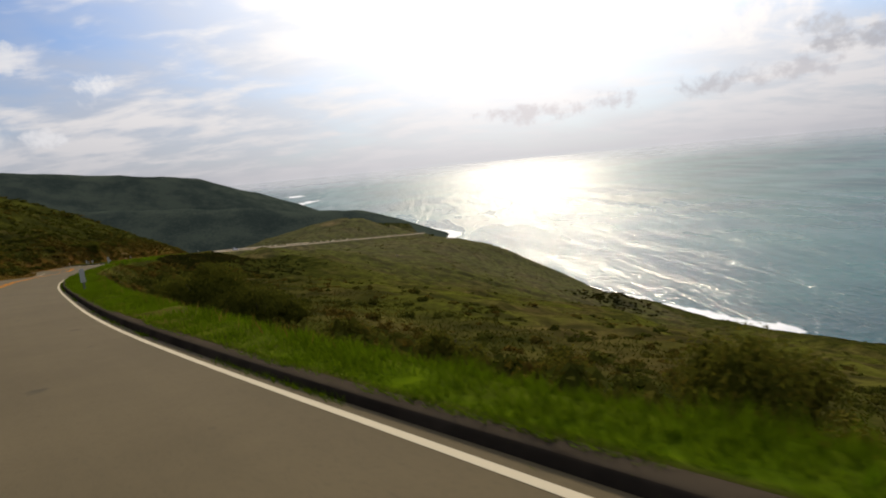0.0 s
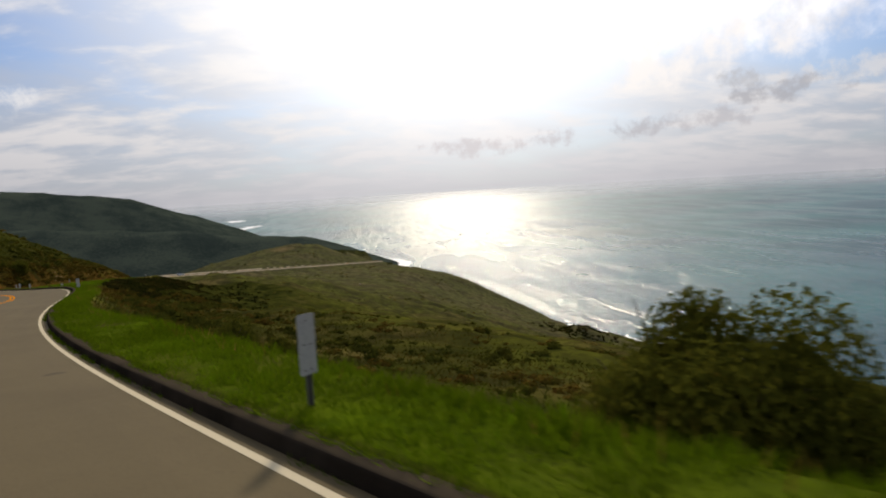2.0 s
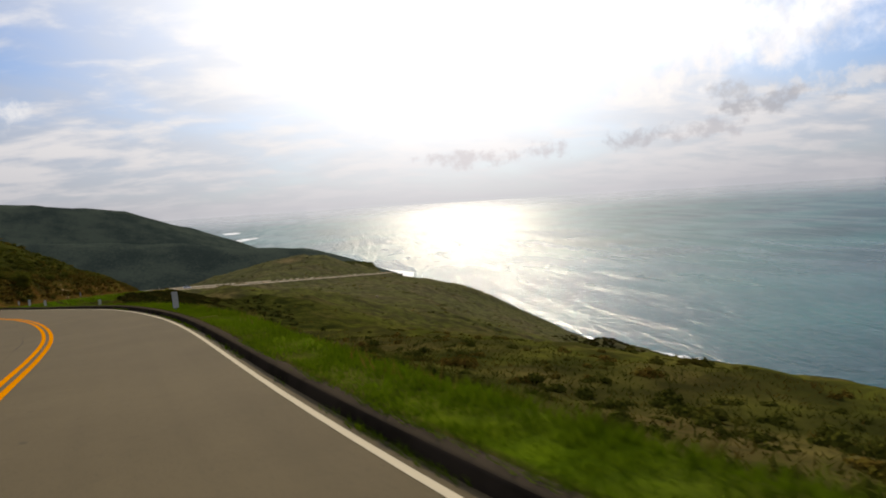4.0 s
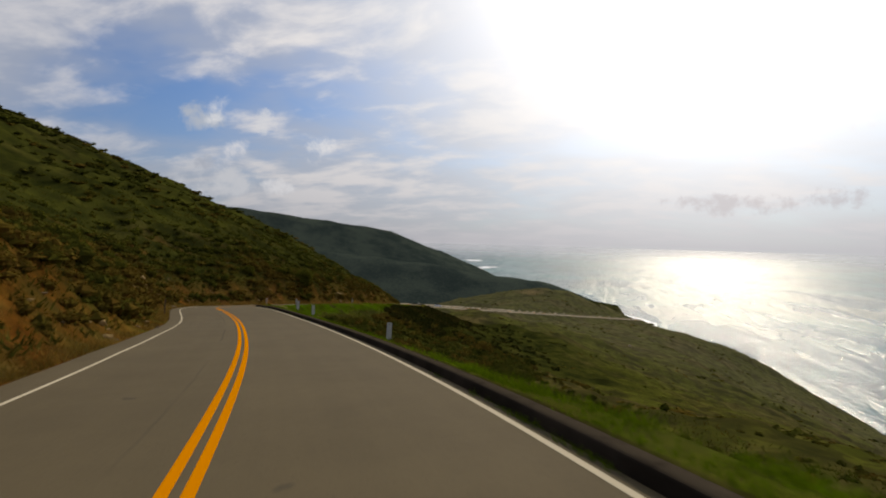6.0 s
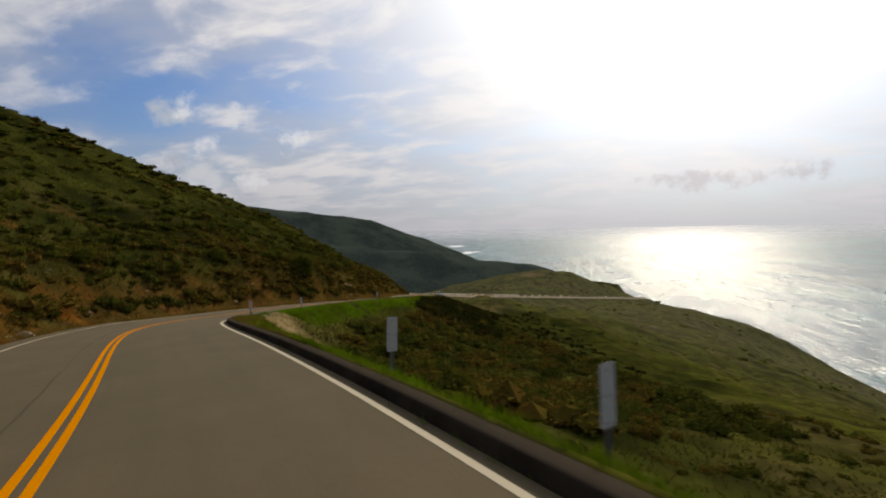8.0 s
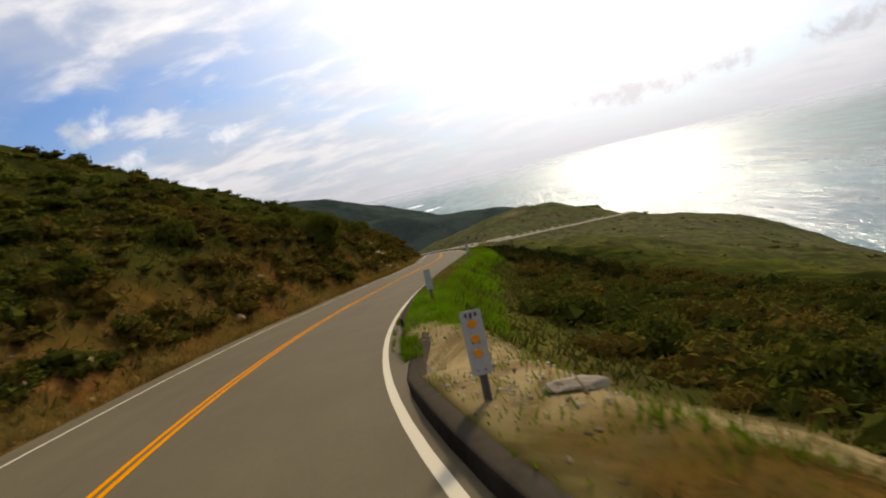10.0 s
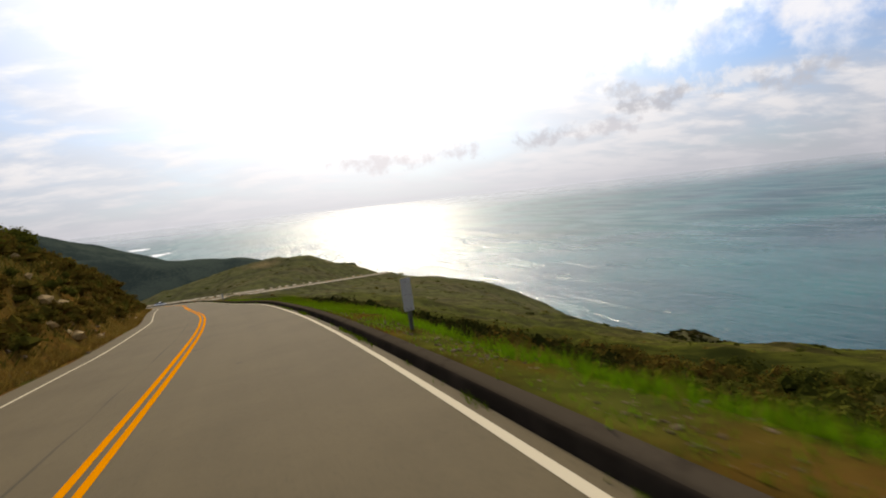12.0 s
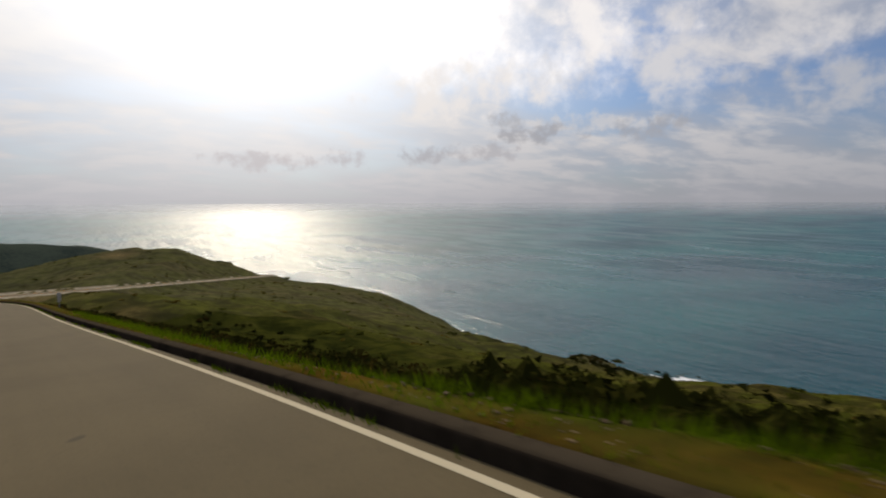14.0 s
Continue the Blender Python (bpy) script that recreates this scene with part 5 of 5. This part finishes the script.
def car():
    ob = new("car")

    def sec(y, half, low, high):
        return [(-half, y, low), (half, y, low), (half * 1.02, y, (low + high) / 2), (half * 0.92, y, high), (-half * 0.92, y, high), (-half * 1.02, y, (low + high) / 2)]

    body = part("body", loft([sec(-2.2, 0.72, 0.35, 0.75), sec(-2.0, 0.84, 0.25, 0.92), (sec(-0.9, 0.88, 0.22, 0.98)), sec(1.0, 0.88, 0.22, 0.95), sec(2.0, 0.80, 0.28, 0.78), sec(2.2, 0.66, 0.36, 0.66)]), CAR_PAINT, ob)
    cabin = part("cabin", loft([sec(-1.75, 0.76, 0.9, 0.95), sec(-1.25, 0.68, 0.9, 1.42), sec(0.2, 0.68, 0.9, 1.46), sec(1.05, 0.76, 0.9, 0.97)]), CAR_GLASS, ob, "dark glass cabin")
    part("roof", box(1.22, 1.45, 0.05, (0, -0.5, 1.46), 0.02), CAR_PAINT, ob)
    for x in (-0.8, 0.8):
        for y in (-1.35, 1.35):
            bm = disc(0.32, 0.2, (0, 0, 0), 18)
            bmesh.ops.rotate(bm, cent=(0, 0, 0), matrix=Matrix.Rotation(radians(90), 3, "Z"), verts=bm.verts)
            bmesh.ops.translate(bm, vec=(x, y, 0.32), verts=bm.verts)
            wheel = part("wheel", bm, RUBBER, ob)
            bm = disc(0.19, 0.03, (0, 0, 0), 14)
            bmesh.ops.rotate(bm, cent=(0, 0, 0), matrix=Matrix.Rotation(radians(90), 3, "Z"), verts=bm.verts)
            bmesh.ops.translate(bm, vec=(x * 1.13, y, 0.32), verts=bm.verts)
            part("rim", bm, CHROME, wheel)
        part("tail_lamp", box(0.26, 0.06, 0.14, (x * 0.8, -2.13, 0.68), 0.02), LAMP_RED, ob)
    i = int(np.hypot(RP[:, 0] + 134.0, RP[:, 1] - 338.0).argmin())
    x, y = RP[i, 0] - math.cos(RH[i]) * 1.7, RP[i, 1] - math.sin(RH[i]) * 1.7
    ob.matrix_basis = pose(x, y, RP[i, 2] + 0.01, -6.5, 0, math.degrees(RH[i]))
    return tagged(ob, "small white car on the far stretch of the road", "car")


def boulder(x, y, size, mat, label, seed):
    rng = np.random.RandomState(seed)
    bm = bmesh.new()
    bmesh.ops.create_icosphere(bm, subdivisions=3, radius=1.0)
    off = rng.uniform(0, 50)
    for v in bm.verts:
        p = v.co.copy()
        v.co = p * (1 + 0.35 * noise.noise(p * 1.3 + Vector((off, 0, 0))) + 0.12 * noise.noise(p * 4 + Vector((0, off, 0))))
        v.co.x *= size[0]
        v.co.y *= size[1]
        v.co.z *= size[2]
    z = float(land(np.array([x]), np.array([y]))[0][0])
    bmesh.ops.translate(bm, vec=(x, y, z + 0.2 * size[2]), verts=bm.verts)
    me = bpy.data.meshes.new("boulder")
    bm.to_mesh(me)
    bm.free()
    me.materials.append(mat)
    return tagged(new("boulder", me), label, "rock")


ROCK = mottled("pale_rock", (0.17, 0.13, 0.08), (0.36, 0.29, 0.19), 0.9, 1.5, 18.0, 0.8)

all_markers()
car()
boulder(-35.1, 362.0, (0.8, 0.7, 0.7), ROCK, "pale boulder lying on the far grassy slope", 3)
boulder(-81.85, 111.3, (0.30, 0.14, 0.06), ROCK, "pale weathered rock breaking through the dirt slope", 4)
boulder(*beside_road(133, WIDE + 1.15)[:2], (0.42, 0.28, 0.16), ROCK, "flat pale rock at the foot of the cut bank", 5)
all_shrubs()
all_scrub()
all_grass()
all_stones()
